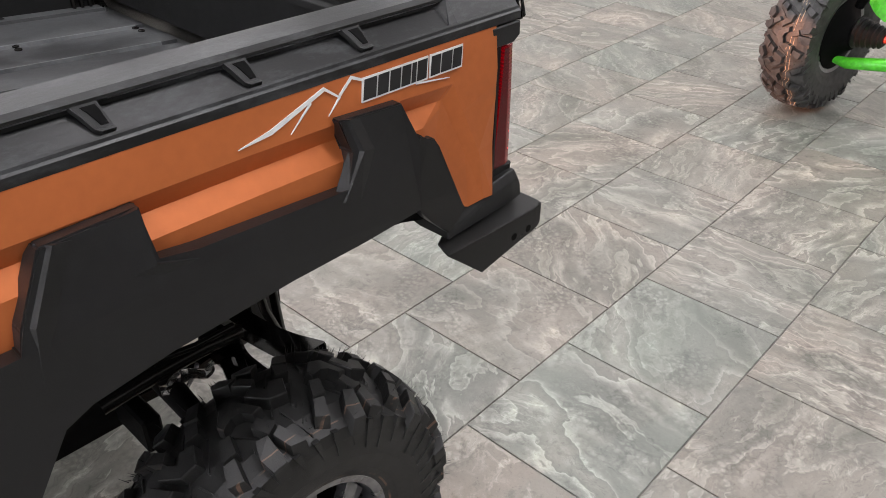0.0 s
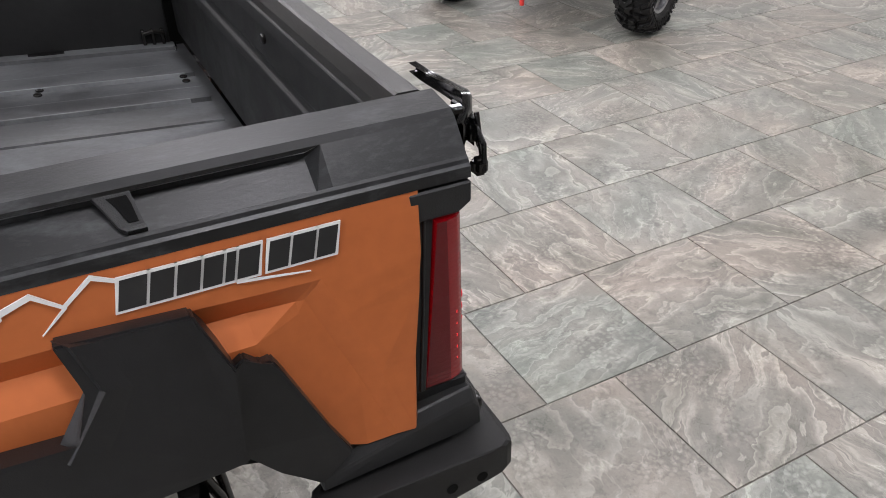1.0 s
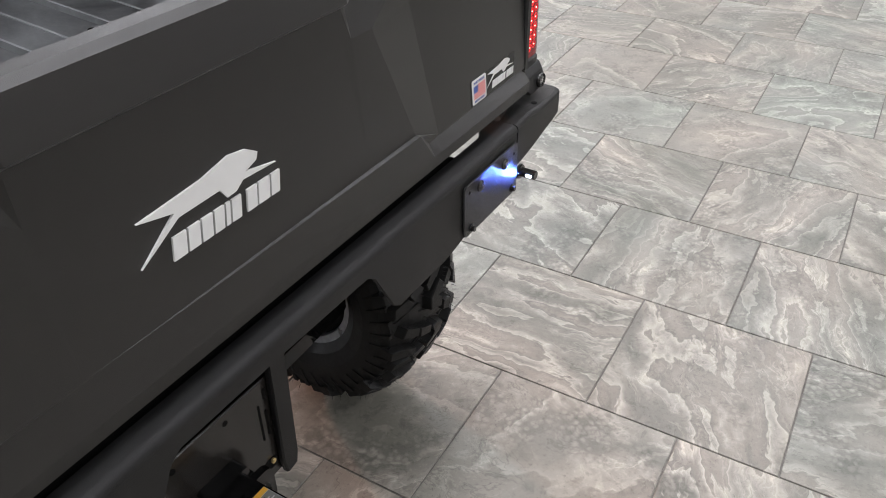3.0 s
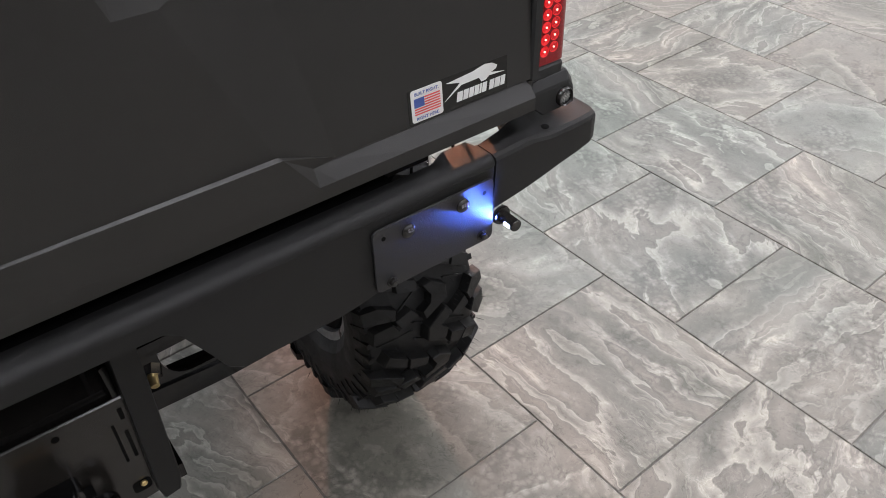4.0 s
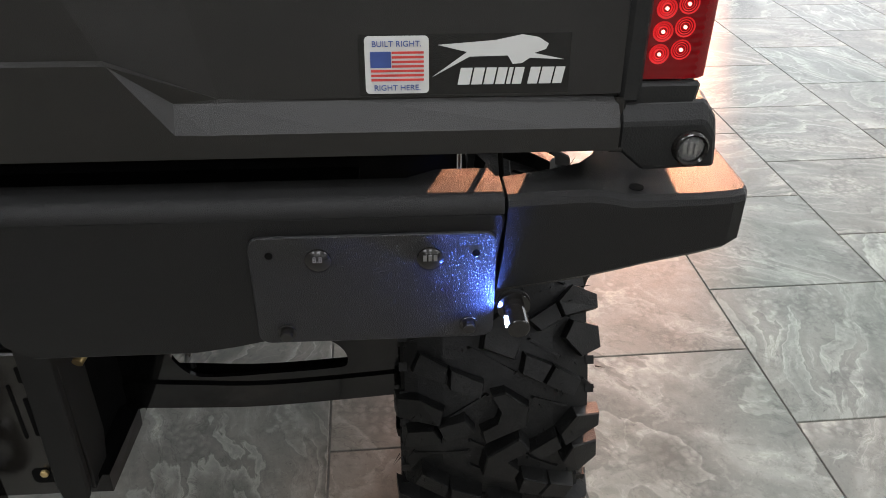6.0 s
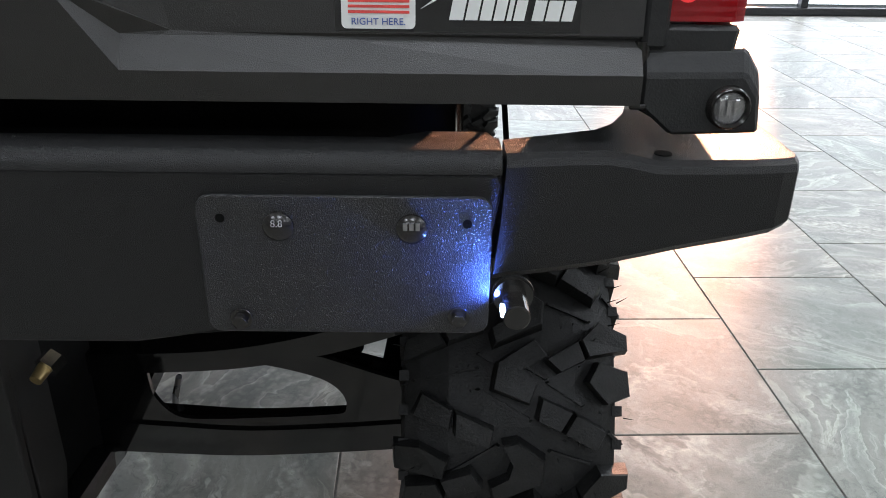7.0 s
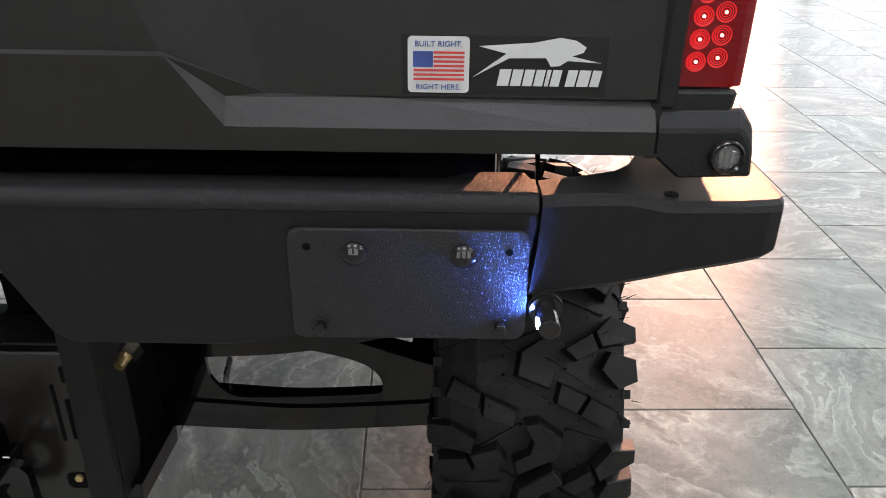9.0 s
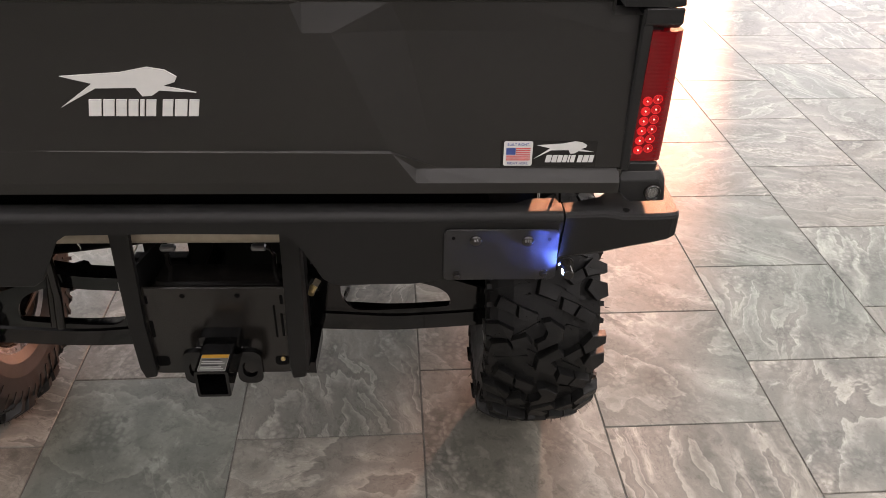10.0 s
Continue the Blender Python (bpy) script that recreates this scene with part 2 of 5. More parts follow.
def scuffed(name, base, pale, rough, lo=0.50, hi=0.72, stretch=(3.0, 0.8, 1.0), spec=0.30, grit=0.22, wander=0.1):
    """Dark plastic with wiped, dusty smears."""
    m, nt, b = mat_new(name)
    L = nt.links.new
    co = nt.nodes.new("ShaderNodeTexCoord")
    mp = nt.nodes.new("ShaderNodeMapping"); mp.inputs["Scale"].default_value = stretch
    L(co.outputs["Object"], mp.inputs["Vector"])
    n1 = node(nt, "ShaderNodeTexNoise", Scale=3.2, Detail=7.0, Roughness=0.62, Distortion=1.2); L(mp.outputs[0], n1.inputs["Vector"])
    n2 = node(nt, "ShaderNodeTexNoise", Scale=70.0, Detail=5.0, Roughness=0.7); L(mp.outputs[0], n2.inputs["Vector"])
    mul = nt.nodes.new("ShaderNodeMath"); mul.operation = "MULTIPLY_ADD"; mul.inputs[1].default_value = grit; L(n2.outputs[0], mul.inputs[0])
    L(n1.outputs[0], mul.inputs[2])
    r = ramp(nt, [(lo + grit * 0.36, base), (hi + grit * 0.5, pale)]); L(mul.outputs[0], r.inputs[0]); L(r.outputs[0], b.inputs["Base Color"])
    mr = nt.nodes.new("ShaderNodeMapRange"); mr.inputs[1].default_value, mr.inputs[2].default_value = 0.35, 0.7
    mr.inputs[3].default_value, mr.inputs[4].default_value = rough - wander, rough + wander
    b.inputs["Specular IOR Level"].default_value = spec
    b.inputs["Sheen Weight"].default_value, b.inputs["Sheen Roughness"].default_value = 0.10, 0.35
    L(n1.outputs[0], mr.inputs[0]); L(mr.outputs[0], b.inputs["Roughness"])
    bp = node(nt, "ShaderNodeBump", Strength=0.25, Distance=0.001); L(n2.outputs[0], bp.inputs["Height"]); L(bp.outputs[0], b.inputs["Normal"])
    return m


M["bedfloor"] = scuffed("scuffed_bed_floor", (0.0185, 0.0194, 0.0199), (0.110, 0.116, 0.119), 0.47, 0.44, 0.74, (1.6, 1.0, 1.0), 0.55, wander=0.05)
# pale plastic that carries the painted light on the far rib edges
M["rubbed"] = scuffed("lit_edge_plastic", (0.06, 0.063, 0.065), (0.20, 0.21, 0.215), 0.5, 0.30, 0.60, (1.5, 1.0, 1.0), 0.4, wander=0.05)
M["dusty"] = scuffed("scuffed_grey_plastic", (0.0062, 0.0066, 0.0070), (0.062, 0.066, 0.069), 0.38, 0.55, 0.84, (2.5, 1.0, 2.5), 0.42, 0.36, wander=0.06)


def striped(name, base, places, color):
    """Tyre rubber with thin broken paint lines round the tread."""
    m, nt, b = mat_new(name)
    L = nt.links.new
    co = nt.nodes.new("ShaderNodeTexCoord")
    sep = nt.nodes.new("ShaderNodeSeparateXYZ"); L(co.outputs["Object"], sep.inputs[0])
    n1 = node(nt, "ShaderNodeTexNoise", Scale=38.0, Detail=4.0); L(co.outputs["Object"], n1.inputs["Vector"])
    n2 = node(nt, "ShaderNodeTexNoise", Scale=420.0, Detail=2.0); L(co.outputs["Object"], n2.inputs["Vector"])
    wear = ramp(nt, [(0.42, grey(0.0)), (0.56, grey(1.0))]); L(n1.outputs[0], wear.inputs[0])
    total = None
    for c, w in places:
        d = nt.nodes.new("ShaderNodeMath"); d.operation = "COMPARE"; L(sep.outputs[0], d.inputs[0])
        d.inputs[1].default_value, d.inputs[2].default_value = c, w
        if total is None:
            total = d.outputs[0]
        else:
            a = nt.nodes.new("ShaderNodeMath"); a.operation = "MAXIMUM"; L(total, a.inputs[0]); L(d.outputs[0], a.inputs[1]); total = a.outputs[0]
    f = nt.nodes.new("ShaderNodeMath"); f.operation = "MULTIPLY"; L(total, f.inputs[0]); L(wear.outputs[0], f.inputs[1])
    tint = ramp(nt, [(0.3, tuple(c * 0.6 for c in base)), (0.7, tuple(c * 1.4 for c in base))]); L(n1.outputs[0], tint.inputs[0])
    mix = nt.nodes.new("ShaderNodeMix"); mix.data_type = "RGBA"; L(f.outputs[0], mix.inputs[0]); L(tint.outputs[0], mix.inputs[6]); mix.inputs[7].default_value = (*color, 1)
    L(mix.outputs[2], b.inputs["Base Color"])
    b.inputs["Roughness"].default_value = 0.5
    bp = node(nt, "ShaderNodeBump", Strength=0.4, Distance=0.001); L(n2.outputs[0], bp.inputs["Height"]); L(bp.outputs[0], b.inputs["Normal"])
    return m


M["rubber_lined"] = striped("lined_tyre_rubber", (0.0125, 0.0125, 0.0122), [(-0.088, 0.0010)], (0.13, 0.075, 0.05))
M["rubber_twin"] = striped("twin_lined_tyre_rubber", (0.045, 0.044, 0.043), [(-0.030, 0.0014), (-0.045, 0.0014)], (0.50, 0.36, 0.22))


def lens_mat(name, color, power):
    m, nt, b = mat_new(name)
    b.inputs["Base Color"].default_value = (*color, 1)
    b.inputs["Roughness"].default_value, b.inputs["Specular IOR Level"].default_value = 0.14, 0.45
    b.inputs["Transmission Weight"].default_value = 0.45
    b.inputs["Emission Color"].default_value, b.inputs["Emission Strength"].default_value = (*color, 1), power
    co = nt.nodes.new("ShaderNodeTexCoord")
    w = node(nt, "ShaderNodeTexWave", Scale=55.0); w.bands_direction = "Z"
    nt.links.new(co.outputs["Object"], w.inputs["Vector"])
    bp = node(nt, "ShaderNodeBump", Strength=0.12, Distance=0.002)
    nt.links.new(w.outputs["Fac"], bp.inputs["Height"]); nt.links.new(bp.outputs[0], b.inputs["Normal"])
    return m


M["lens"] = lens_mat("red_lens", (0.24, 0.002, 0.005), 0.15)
# lens side: the same lens, its weaker light put into colour and glow
M["lens_dim"] = lens_mat("dimmed_red_lens", (0.12, 0.003, 0.006), 0.07)
gm, gnt, gb = mat_new("window_glass")
gb.inputs["Roughness"].default_value, gb.inputs["Transmission Weight"].default_value, gb.inputs["IOR"].default_value = 0.0, 1.0, 1.0
M["glass"] = gm
cm, cnt, cb = mat_new("clear_lens")
cb.inputs["Base Color"].default_value, cb.inputs["Roughness"].default_value, cb.inputs["Transmission Weight"].default_value = (0.85, 0.85, 0.85, 1), 0.06, 0.96
M["clear"] = cm


# ---- mesh helpers ----
def part(name, bm, material, parent=None, label="", smooth=False):
    bmesh.ops.recalc_face_normals(bm, faces=bm.faces)
    me = bpy.data.meshes.new(name)
    bm.to_mesh(me); bm.free()
    me.materials.append(M[material])
    if smooth:
        for p in me.polygons:
            p.use_smooth = True
        me.set_sharp_from_angle(angle=radians(38 if smooth is True else smooth))
    ob = new(name, me)
    if parent is not None:
        ob.parent = parent
    if label:
        ob["label"] = label
    return ob


def empty(name, label, category, group="", m=None):
    ob = new(name)
    ob.empty_display_size = 0.1
    tagged(ob, label, category, group)
    if m is not None:
        ob.matrix_world = m
    return ob


AX = {"x": (1, 2, 0), "y": (0, 2, 1), "z": (0, 1, 2)}


def slab(bm, outline, axis, a, b, bevel=0.0, seg=1):
    """An outline in the two other axes, thick from a to b along axis."""
    i, j, k = AX[axis]
    rings = []
    for d in (a, b):
        ring = []
        for u, v in outline:
            p = [0, 0, 0]; p[i], p[j], p[k] = u, v, d
            ring.append(bm.verts.new(p))
        rings.append(ring)
    n = len(outline)
    faces = [bm.faces.new(rings[0]), bm.faces.new(rings[1])]
    for q in range(n):
        faces.append(bm.faces.new((rings[0][q], rings[0][(q + 1) % n], rings[1][(q + 1) % n], rings[1][q])))
    if bevel:
        edges = list({e for f in faces for e in f.edges})
        bmesh.ops.bevel(bm, geom=edges, offset=bevel, segments=seg, affect="EDGES", clamp_overlap=True)
    return bm


def long_bevel(bm, offset, seg=1):
    """Bevels the edges that run along y."""
    edges = [e for e in bm.edges if abs((e.verts[0].co - e.verts[1].co).normalized().y) > 0.95 and e.calc_face_angle(0) > radians(15)]
    bmesh.ops.bevel(bm, geom=edges, offset=offset, segments=seg, affect="EDGES", clamp_overlap=True)
    return bm


def box(bm, lo, hi, bevel=0.0, seg=1):
    return slab(bm, [(lo[0], lo[1]), (hi[0], lo[1]), (hi[0], hi[1]), (lo[0], hi[1])], "z", lo[2], hi[2], bevel, seg)


def tube(bm, pts, r, n=10, square=False):
    """A bar along pts; r may be a list."""
    pts = [Vector(p) for p in pts]
    rings = []
    for q, p in enumerate(pts):
        d = (pts[min(q + 1, len(pts) - 1)] - pts[max(q - 1, 0)]).normalized()
        up = Vector((0, 0, 1)) if abs(d.z) < 0.9 else Vector((0, 1, 0))
        s = d.cross(up).normalized(); u = s.cross(d).normalized()
        rad = r[q] if isinstance(r, (list, tuple)) else r
        ring = []
        for w in range(n):
            a = 2 * math.pi * (w + 0.5) / n
            ring.append(bm.verts.new(p + s * math.cos(a) * rad + u * math.sin(a) * rad))
        rings.append(ring)
    for A, B in zip(rings, rings[1:]):
        for w in range(n):
            bm.faces.new((A[w], A[(w + 1) % n], B[(w + 1) % n], B[w]))
    bm.faces.new(rings[0]); bm.faces.new(rings[-1])
    return bm


def strip(bm, rows, thick):
    """A sheet through rows of points (front faces), given depth by moving copies by the vector thick."""
    front = [[bm.verts.new(p) for p in row] for row in rows]
    back = [[bm.verts.new(Vector(p) + Vector(thick)) for p in row] for row in rows]
    R, C = len(rows), len(rows[0])
    for g in (front, back):
        for r in range(R - 1):
            for c in range(C - 1):
                bm.faces.new((g[r][c], g[r][c + 1], g[r + 1][c + 1], g[r + 1][c]))
    for r in range(R - 1):
        for c in (0, C - 1):
            bm.faces.new((front[r][c], front[r + 1][c], back[r + 1][c], back[r][c]))
    for c in range(C - 1):
        for r in (0, R - 1):
            bm.faces.new((front[r][c], front[r][c + 1], back[r][c + 1], back[r][c]))
    return bm


def lathe(bm, prof, n, axis="x", at=(0, 0, 0), close=False):
    """prof: (along, radius) turned round an axis."""
    rings = []
    for q in range(n):
        a = 2 * math.pi * q / n
        ring = []
        for u, r in prof:
            p = {"x": (u, r * math.cos(a), r * math.sin(a)), "y": (r * math.cos(a), u, r * math.sin(a)), "z": (r * math.cos(a), r * math.sin(a), u)}[axis]
            ring.append(bm.verts.new(Vector(p) + Vector(at)))
        rings.append(ring)
    m = len(prof)
    for q in range(n):
        A, B = rings[q], rings[(q + 1) % n]
        for w in range(m if close else m - 1):
            bm.faces.new((A[w], A[(w + 1) % m], B[(w + 1) % m], B[w]))
    if not close:
        for w in (0, -1):
            bm.faces.new([r[w] for r in rings])
    return bm


def disc(bm, at, r, a, b, axis, n=20, bevel=0.0):
    out = [(at[0] + r * math.cos(2 * math.pi * q / n), at[1] + r * math.sin(2 * math.pi * q / n)) for q in range(n)]
    return slab(bm, out, axis, a, b, bevel)


def rounded(x0, z0, x1, z1, r, n=4):
    out = []
    for cx, cz, a0 in ((x1 - r, z1 - r, 0), (x0 + r, z1 - r, 90), (x0 + r, z0 + r, 180), (x1 - r, z0 + r, 270)):
        for q in range(n + 1):
            a = radians(a0 + 90 * q / n)
            out.append((cx + r * math.cos(a), cz + r * math.sin(a)))
    return out


def curve_line(pts, n=5):
    """A smooth line through points in a plane."""
    out = []
    for q in range(len(pts) - 1):
        p0, p1, p2, p3 = pts[max(q - 1, 0)], pts[q], pts[q + 1], pts[min(q + 2, len(pts) - 1)]
        for w in range(n):
            t = w / n
            out.append(tuple(0.5 * (2 * b + (c - a) * t + (2 * a - 5 * b + 4 * c - d) * t * t + (3 * b - a - 3 * c + d) * t ** 3) for a, b, c, d in zip(p0, p1, p2, p3)))
    return out + [pts[-1]]


B = bmesh.new


def lettering(name, text, size, m, material, parent, depth=0.0003):
    cu = bpy.data.curves.new(name, "FONT")
    cu.body, cu.size, cu.extrude, cu.align_x, cu.align_y = text, size, depth, "CENTER", "CENTER"
    tmp = bpy.data.objects.new(name, cu)
    scene.collection.objects.link(tmp)
    bpy.context.view_layer.update()
    me = bpy.data.meshes.new_from_object(tmp.evaluated_get(bpy.context.evaluated_depsgraph_get()))
    bpy.data.objects.remove(tmp)
    me.materials.clear(); me.materials.append(M[material])
    ob = new(name, me)
    ob.parent = parent
    ob.matrix_local = m
    return ob


# ---- the showroom ----
X0, X1, Y0, Y1 = -7.0, 8.5, -7.0, 6.33
W0, W1 = -4.385, 7.116
bm = box(B(), (X0, Y0, -0.2), (X1, Y1 + 0.1, -0.004))
floor = tagged(part("floor", bm, "grout"), "tiled showroom floor with thin grey joints", "floor", kind="structure")

for nm, lo, hi in (("wall_west", (X0 - 0.2, Y0, 0), (X0, Y1 + 0.2, CEIL)), ("wall_east", (X1, Y0, 0), (X1 + 0.2, Y1 + 0.2, CEIL)),
                   ("wall_south", (X0 - 0.2, Y0 - 0.2, 0), (X1 + 0.2, Y0, CEIL))):
    tagged(part(nm, box(B(), lo, hi), "wall"), "plain grey painted wall", "wall", kind="structure")
tagged(part("ceiling", box(B(), (X0 - 0.2, Y0 - 0.2, CEIL), (X1 + 0.2, Y1 + 0.3, CEIL + 0.15)), "ceiling"), "plain grey ceiling", "ceiling", kind="structure")

# window front
bm = B()
box(bm, (X0 - 0.2, Y1, 2.85), (X1 + 0.2, Y1 + 0.2, CEIL))
box(bm, (X0 - 0.2, Y1, 0), (W0, Y1 + 0.2, 2.85))
box(bm, (W1, Y1, 0), (X1 + 0.2, Y1 + 0.2, 2.85))
tagged(part("wall_north", bm, "wall"), "painted wall round a wide shop window", "wall", kind="structure")
win = empty("window_1", "wide shop window in dark metal frames", "window"); win["kind"] = "structure"
bm = B(); box(bm, (W0, Y1 + 0.02, 0.0), (W1, Y1 + 0.12, 0.06), 0.004); box(bm, (W0, Y1 + 0.02, 2.79), (W1, Y1 + 0.12, 2.85), 0.004)
part("window_frame", bm, "alu", win)
for q in range(8):
    x = W0 + 11.5 * q / 7 - 0.03 + (0.03 if q == 0 else -0.03 if q == 7 else 0)
    part("mullion", box(B(), (x, Y1 + 0.025, 0.062), (x + 0.06, Y1 + 0.115, 2.788), 0.004), "alu", win)
for q in range(7):
    x = W0 + 11.5 * q / 7
    g = part("pane", box(B(), (x + 0.032, Y1 + 0.06, 0.065), (x + 11.5 / 7 - 0.032, Y1 + 0.07, 2.785)), "glass", win)
    g.visible_shadow = False
tagged(part("ground", box(B(), (-150, Y1 + 0.25, -0.3), (150, 400, -0.12)), "paving"), "pale paved forecourt outside the window", "ground", kind="structure")

# unseen blocks added outside so the sun enters only through two gaps
for nm, bx0, bx1 in (("backdrop_west", -45.0, 7.55), ("backdrop_middle", 8.20, 8.66), ("backdrop_east", 9.80, 60.0)):
    tagged(part(nm, box(B(), (bx0, 22.0, -0.12), (bx1, 23.0, 5.5)), "wall"), "unseen block added outside to narrow the sunlight", "building", kind="structure")

for lx, ly in LAMPS:
    lamp = empty("ceiling_light", "square white ceiling light panel, lit", "light", "ceiling lights", pose(lx, ly, CEIL))
    bm = B()
    for lo, hi in (((-0.62, -0.32, -0.06), (0.62, -0.29, -0.002)), ((-0.62, 0.29, -0.06), (0.62, 0.32, -0.002)), ((-0.62, -0.288, -0.06), (-0.59, 0.288, -0.002)), ((0.59, -0.288, -0.06), (0.62, 0.288, -0.002))):
        box(bm, lo, hi, 0.003)
    part("frame", bm, "white", lamp)
    part("diffuser", box(B(), (-0.588, -0.288, -0.05), (0.588, 0.288, -0.03)), "panel", lamp)


# ---- wheel ----
def carcass(v, half, R):
    """Radius of the tread's ground at v across."""
    return R - 0.0245 - 0.03 * max(0, (abs(v) / half)) ** 3.2


def wheel(parent, at, side, R=0.33, half=0.125, rim_r=0.180, tyre_label="chunky black off-road tyre with deep lugs", name="wheel", n=24, lug_mat="rubber", rim_mat="alloy", turn=0.0):
    hub = new(name); hub.parent = parent; hub.location = at; hub.empty_display_size = 0.05
    bm = B()
    sh = half * 0.93
    prof = [(-half * 0.62, rim_r - 0.008), (-half * 0.78, rim_r + 0.004), (-half * 0.89, rim_r + 0.026), (-half * 0.955, rim_r + 0.058), (-half * 0.97, R - 0.070)]
    prof += [(v, carcass(v, half, R)) for v in (-sh, -half * 0.8, -half * 0.55, -half * 0.25, 0, half * 0.25, half * 0.55, half * 0.8, sh)]
    prof += [(-u, r) for u, r in reversed(prof[:5])]
    lathe(bm, prof, 72, "x", close=True)
    pitch = 2 * math.pi / n
    rng = random.Random(5)
    # (along the tread, across) over one period of two pitches: slanted bars in two halves, shoulder blocks, hooked middle blocks
    lugs = [
        [(-0.18, -0.86), (-0.47, -0.78), (-0.26, -0.515), (-0.02, -0.545)], [(-0.235, -0.49), (-0.03, -0.17), (0.20, -0.20), (0.06, -0.50)],
        [(0.62, -1.02), (0.28, -1.02), (0.24, -0.80), (0.40, -0.56), (0.64, -0.60)],
        [(1.14, -0.96), (0.82, -0.92), (0.70, -0.66), (0.90, -0.58)], [(0.88, -0.55), (0.66, -0.62), (0.52, -0.36), (0.72, -0.26)],
        [(-0.14, 0.20), (-0.42, 0.24), (-0.24, 0.505), (0.0, 0.40)], [(-0.22, 0.535), (0.04, 0.81), (0.28, 0.72), (0.03, 0.43)],
        [(-0.62, 0.64), (-0.88, 0.74), (-0.78, 1.03), (-0.42, 1.05), (-0.32, 0.82)],
        [(1.10, 0.28), (1.26, 0.40), (1.10, 0.62), (0.86, 0.56)], [(1.06, 0.65), (0.84, 0.59), (0.58, 0.76), (0.70, 1.04), (0.92, 1.04)],
        [(0.92, -0.16), (0.66, 0.25), (0.36, 0.27), (0.12, 0.04), (0.16, -0.09), (0.42, 0.0), (0.60, -0.04), (0.72, -0.19)],
        [(-0.52, -0.18), (-0.34, 0.13), (-0.58, 0.19), (-0.76, 0.06), (-0.95, 0.29), (-1.16, 0.18), (-0.86, -0.14)]]
    ridges = [(0.22, -0.12, 0.62, -0.52), (-0.52, -0.30, -0.10, 0.16), (-0.62, 0.30, -0.30, 0.62), (0.30, 0.32, 0.52, 0.70), (1.0, -0.30, 1.26, -0.02), (-0.62, -0.86, -0.80, -0.30), (0.10, 0.86, 0.34, 1.0), (1.18, 0.12, 1.34, 0.30)]

    def lug(outline, h, q):
        cu = sum(p[0] for p in outline) / len(outline); cv = sum(p[1] for p in outline) / len(outline)
        rings = [[], [], []]
        for u, v in outline:
            for ring, sc, up_h in zip(rings, (1.10, 1.0, 0.94), (-0.004, h - 0.0025, h)):
                uu, vv = cu + (u - cu) * sc, cv + (v - cv) * sc
                a = (q + uu) * pitch
                r = carcass(max(-1.05, min(1.05, vv)) * half, half, R) + up_h
                ring.append(bm.verts.new((vv * half, r * math.cos(a), r * math.sin(a))))
        k = len(outline)
        bm.faces.new(rings[2])
        for A, C in zip(rings, rings[1:]):
            for w in range(k):
                bm.faces.new((A[w], A[(w + 1) % k], C[(w + 1) % k], C[w]))

    for q in range(0, n, 2):
        for outline in lugs:
            lug(outline, 0.0215 + rng.uniform(0, 0.002), q + turn)
        for u0, v0, u1, v1 in ridges:
            du, dv = (u1 - u0), (v1 - v0)
            ln = math.hypot(du, dv)
            px, pv = -dv / ln * 0.018, du / ln * 0.018
            lug([(u0 + px, v0 + pv), (u1 + px, v1 + pv), (u1 - px, v1 - pv), (u0 - px, v0 - pv)], 0.004, q + turn)
    # sidewall ribs
    for q in range(n * 2):
        for sgn in (-1, 1):
            a = (q + 0.3) * pitch / 2
            r0, r1, da = R - rng.uniform(0.080, 0.105), R - 0.045, pitch * 0.075
            vs = [bm.verts.new((sgn * half * w, r * math.cos(a + d), r * math.sin(a + d))) for w in (0.90, 0.985) for r, d in ((r0, -da * 0.6 + pitch * 0.22), (r1, -da), (r1, da), (r0, da * 0.6 + pitch * 0.22))]
            for f in ((4, 5, 6, 7), (0, 1, 5, 4), (1, 2, 6, 5), (2, 3, 7, 6), (3, 0, 4, 7)):
                bm.faces.new([vs[i] for i in f])
    # moulding hairs
    for q in range(420):
        a, v = rng.uniform(0, 6.283), rng.choice((-1, 1)) * rng.uniform(0.35, 1.0) * half
        r = carcass(v, half, R) + 0.016
        L_ = rng.uniform(0.010, 0.020)
        d = 0.0008
        c, s = math.cos(a), math.sin(a)
        lean = rng.uniform(-0.3, 0.3)
        tip = bm.verts.new((v + (0.010 if abs(v) > 0.8 * half else 0) * (1 if v > 0 else -1), (r + L_) * math.cos(a + lean * 0.02), (r + L_) * math.sin(a + lean * 0.02)))
        b3 = [bm.verts.new((v + dx, r * c - dt * s, r * s + dt * c)) for dx, dt in ((-d, -d), (d, -d), (0, d))]
        for w in range(3):
            bm.faces.new((b3[w], b3[(w + 1) % 3], tip))
    part("tyre", bm, lug_mat, hub, tyre_label)
    # rim with spokes
    bm = B()
    lathe(bm, [(-half * 0.70, rim_r - 0.004), (-half * 0.78, rim_r + 0.004), (-half * 0.74, rim_r - 0.012), (0, rim_r - 0.03), (half * 0.74, rim_r - 0.012), (half * 0.78, rim_r + 0.004), (half * 0.70, rim_r - 0.004), (0, rim_r - 0.022)], 48, "x", close=True)
    rim = part("rim", bm, rim_mat, hub, "dark machined alloy rim", True)
    f = side * half * 0.52
    for q in range(6):
        bm = B()
        rows = []
        for r, w, dx in ((0.03, 0.030, 0.012), (0.09, 0.022, 0.016), (rim_r - 0.022, 0.030, 0.0)):
            rows.append([(f + side * dx, -w, r), (f + side * (dx + 0.006), 0, r), (f + side * dx, w, r)])
        strip(bm, rows, (-side * 0.02, 0, 0))
        sp = part("spoke", bm, rim_mat, rim)
        sp.rotation_euler = (2 * math.pi * q / 6, 0, 0)
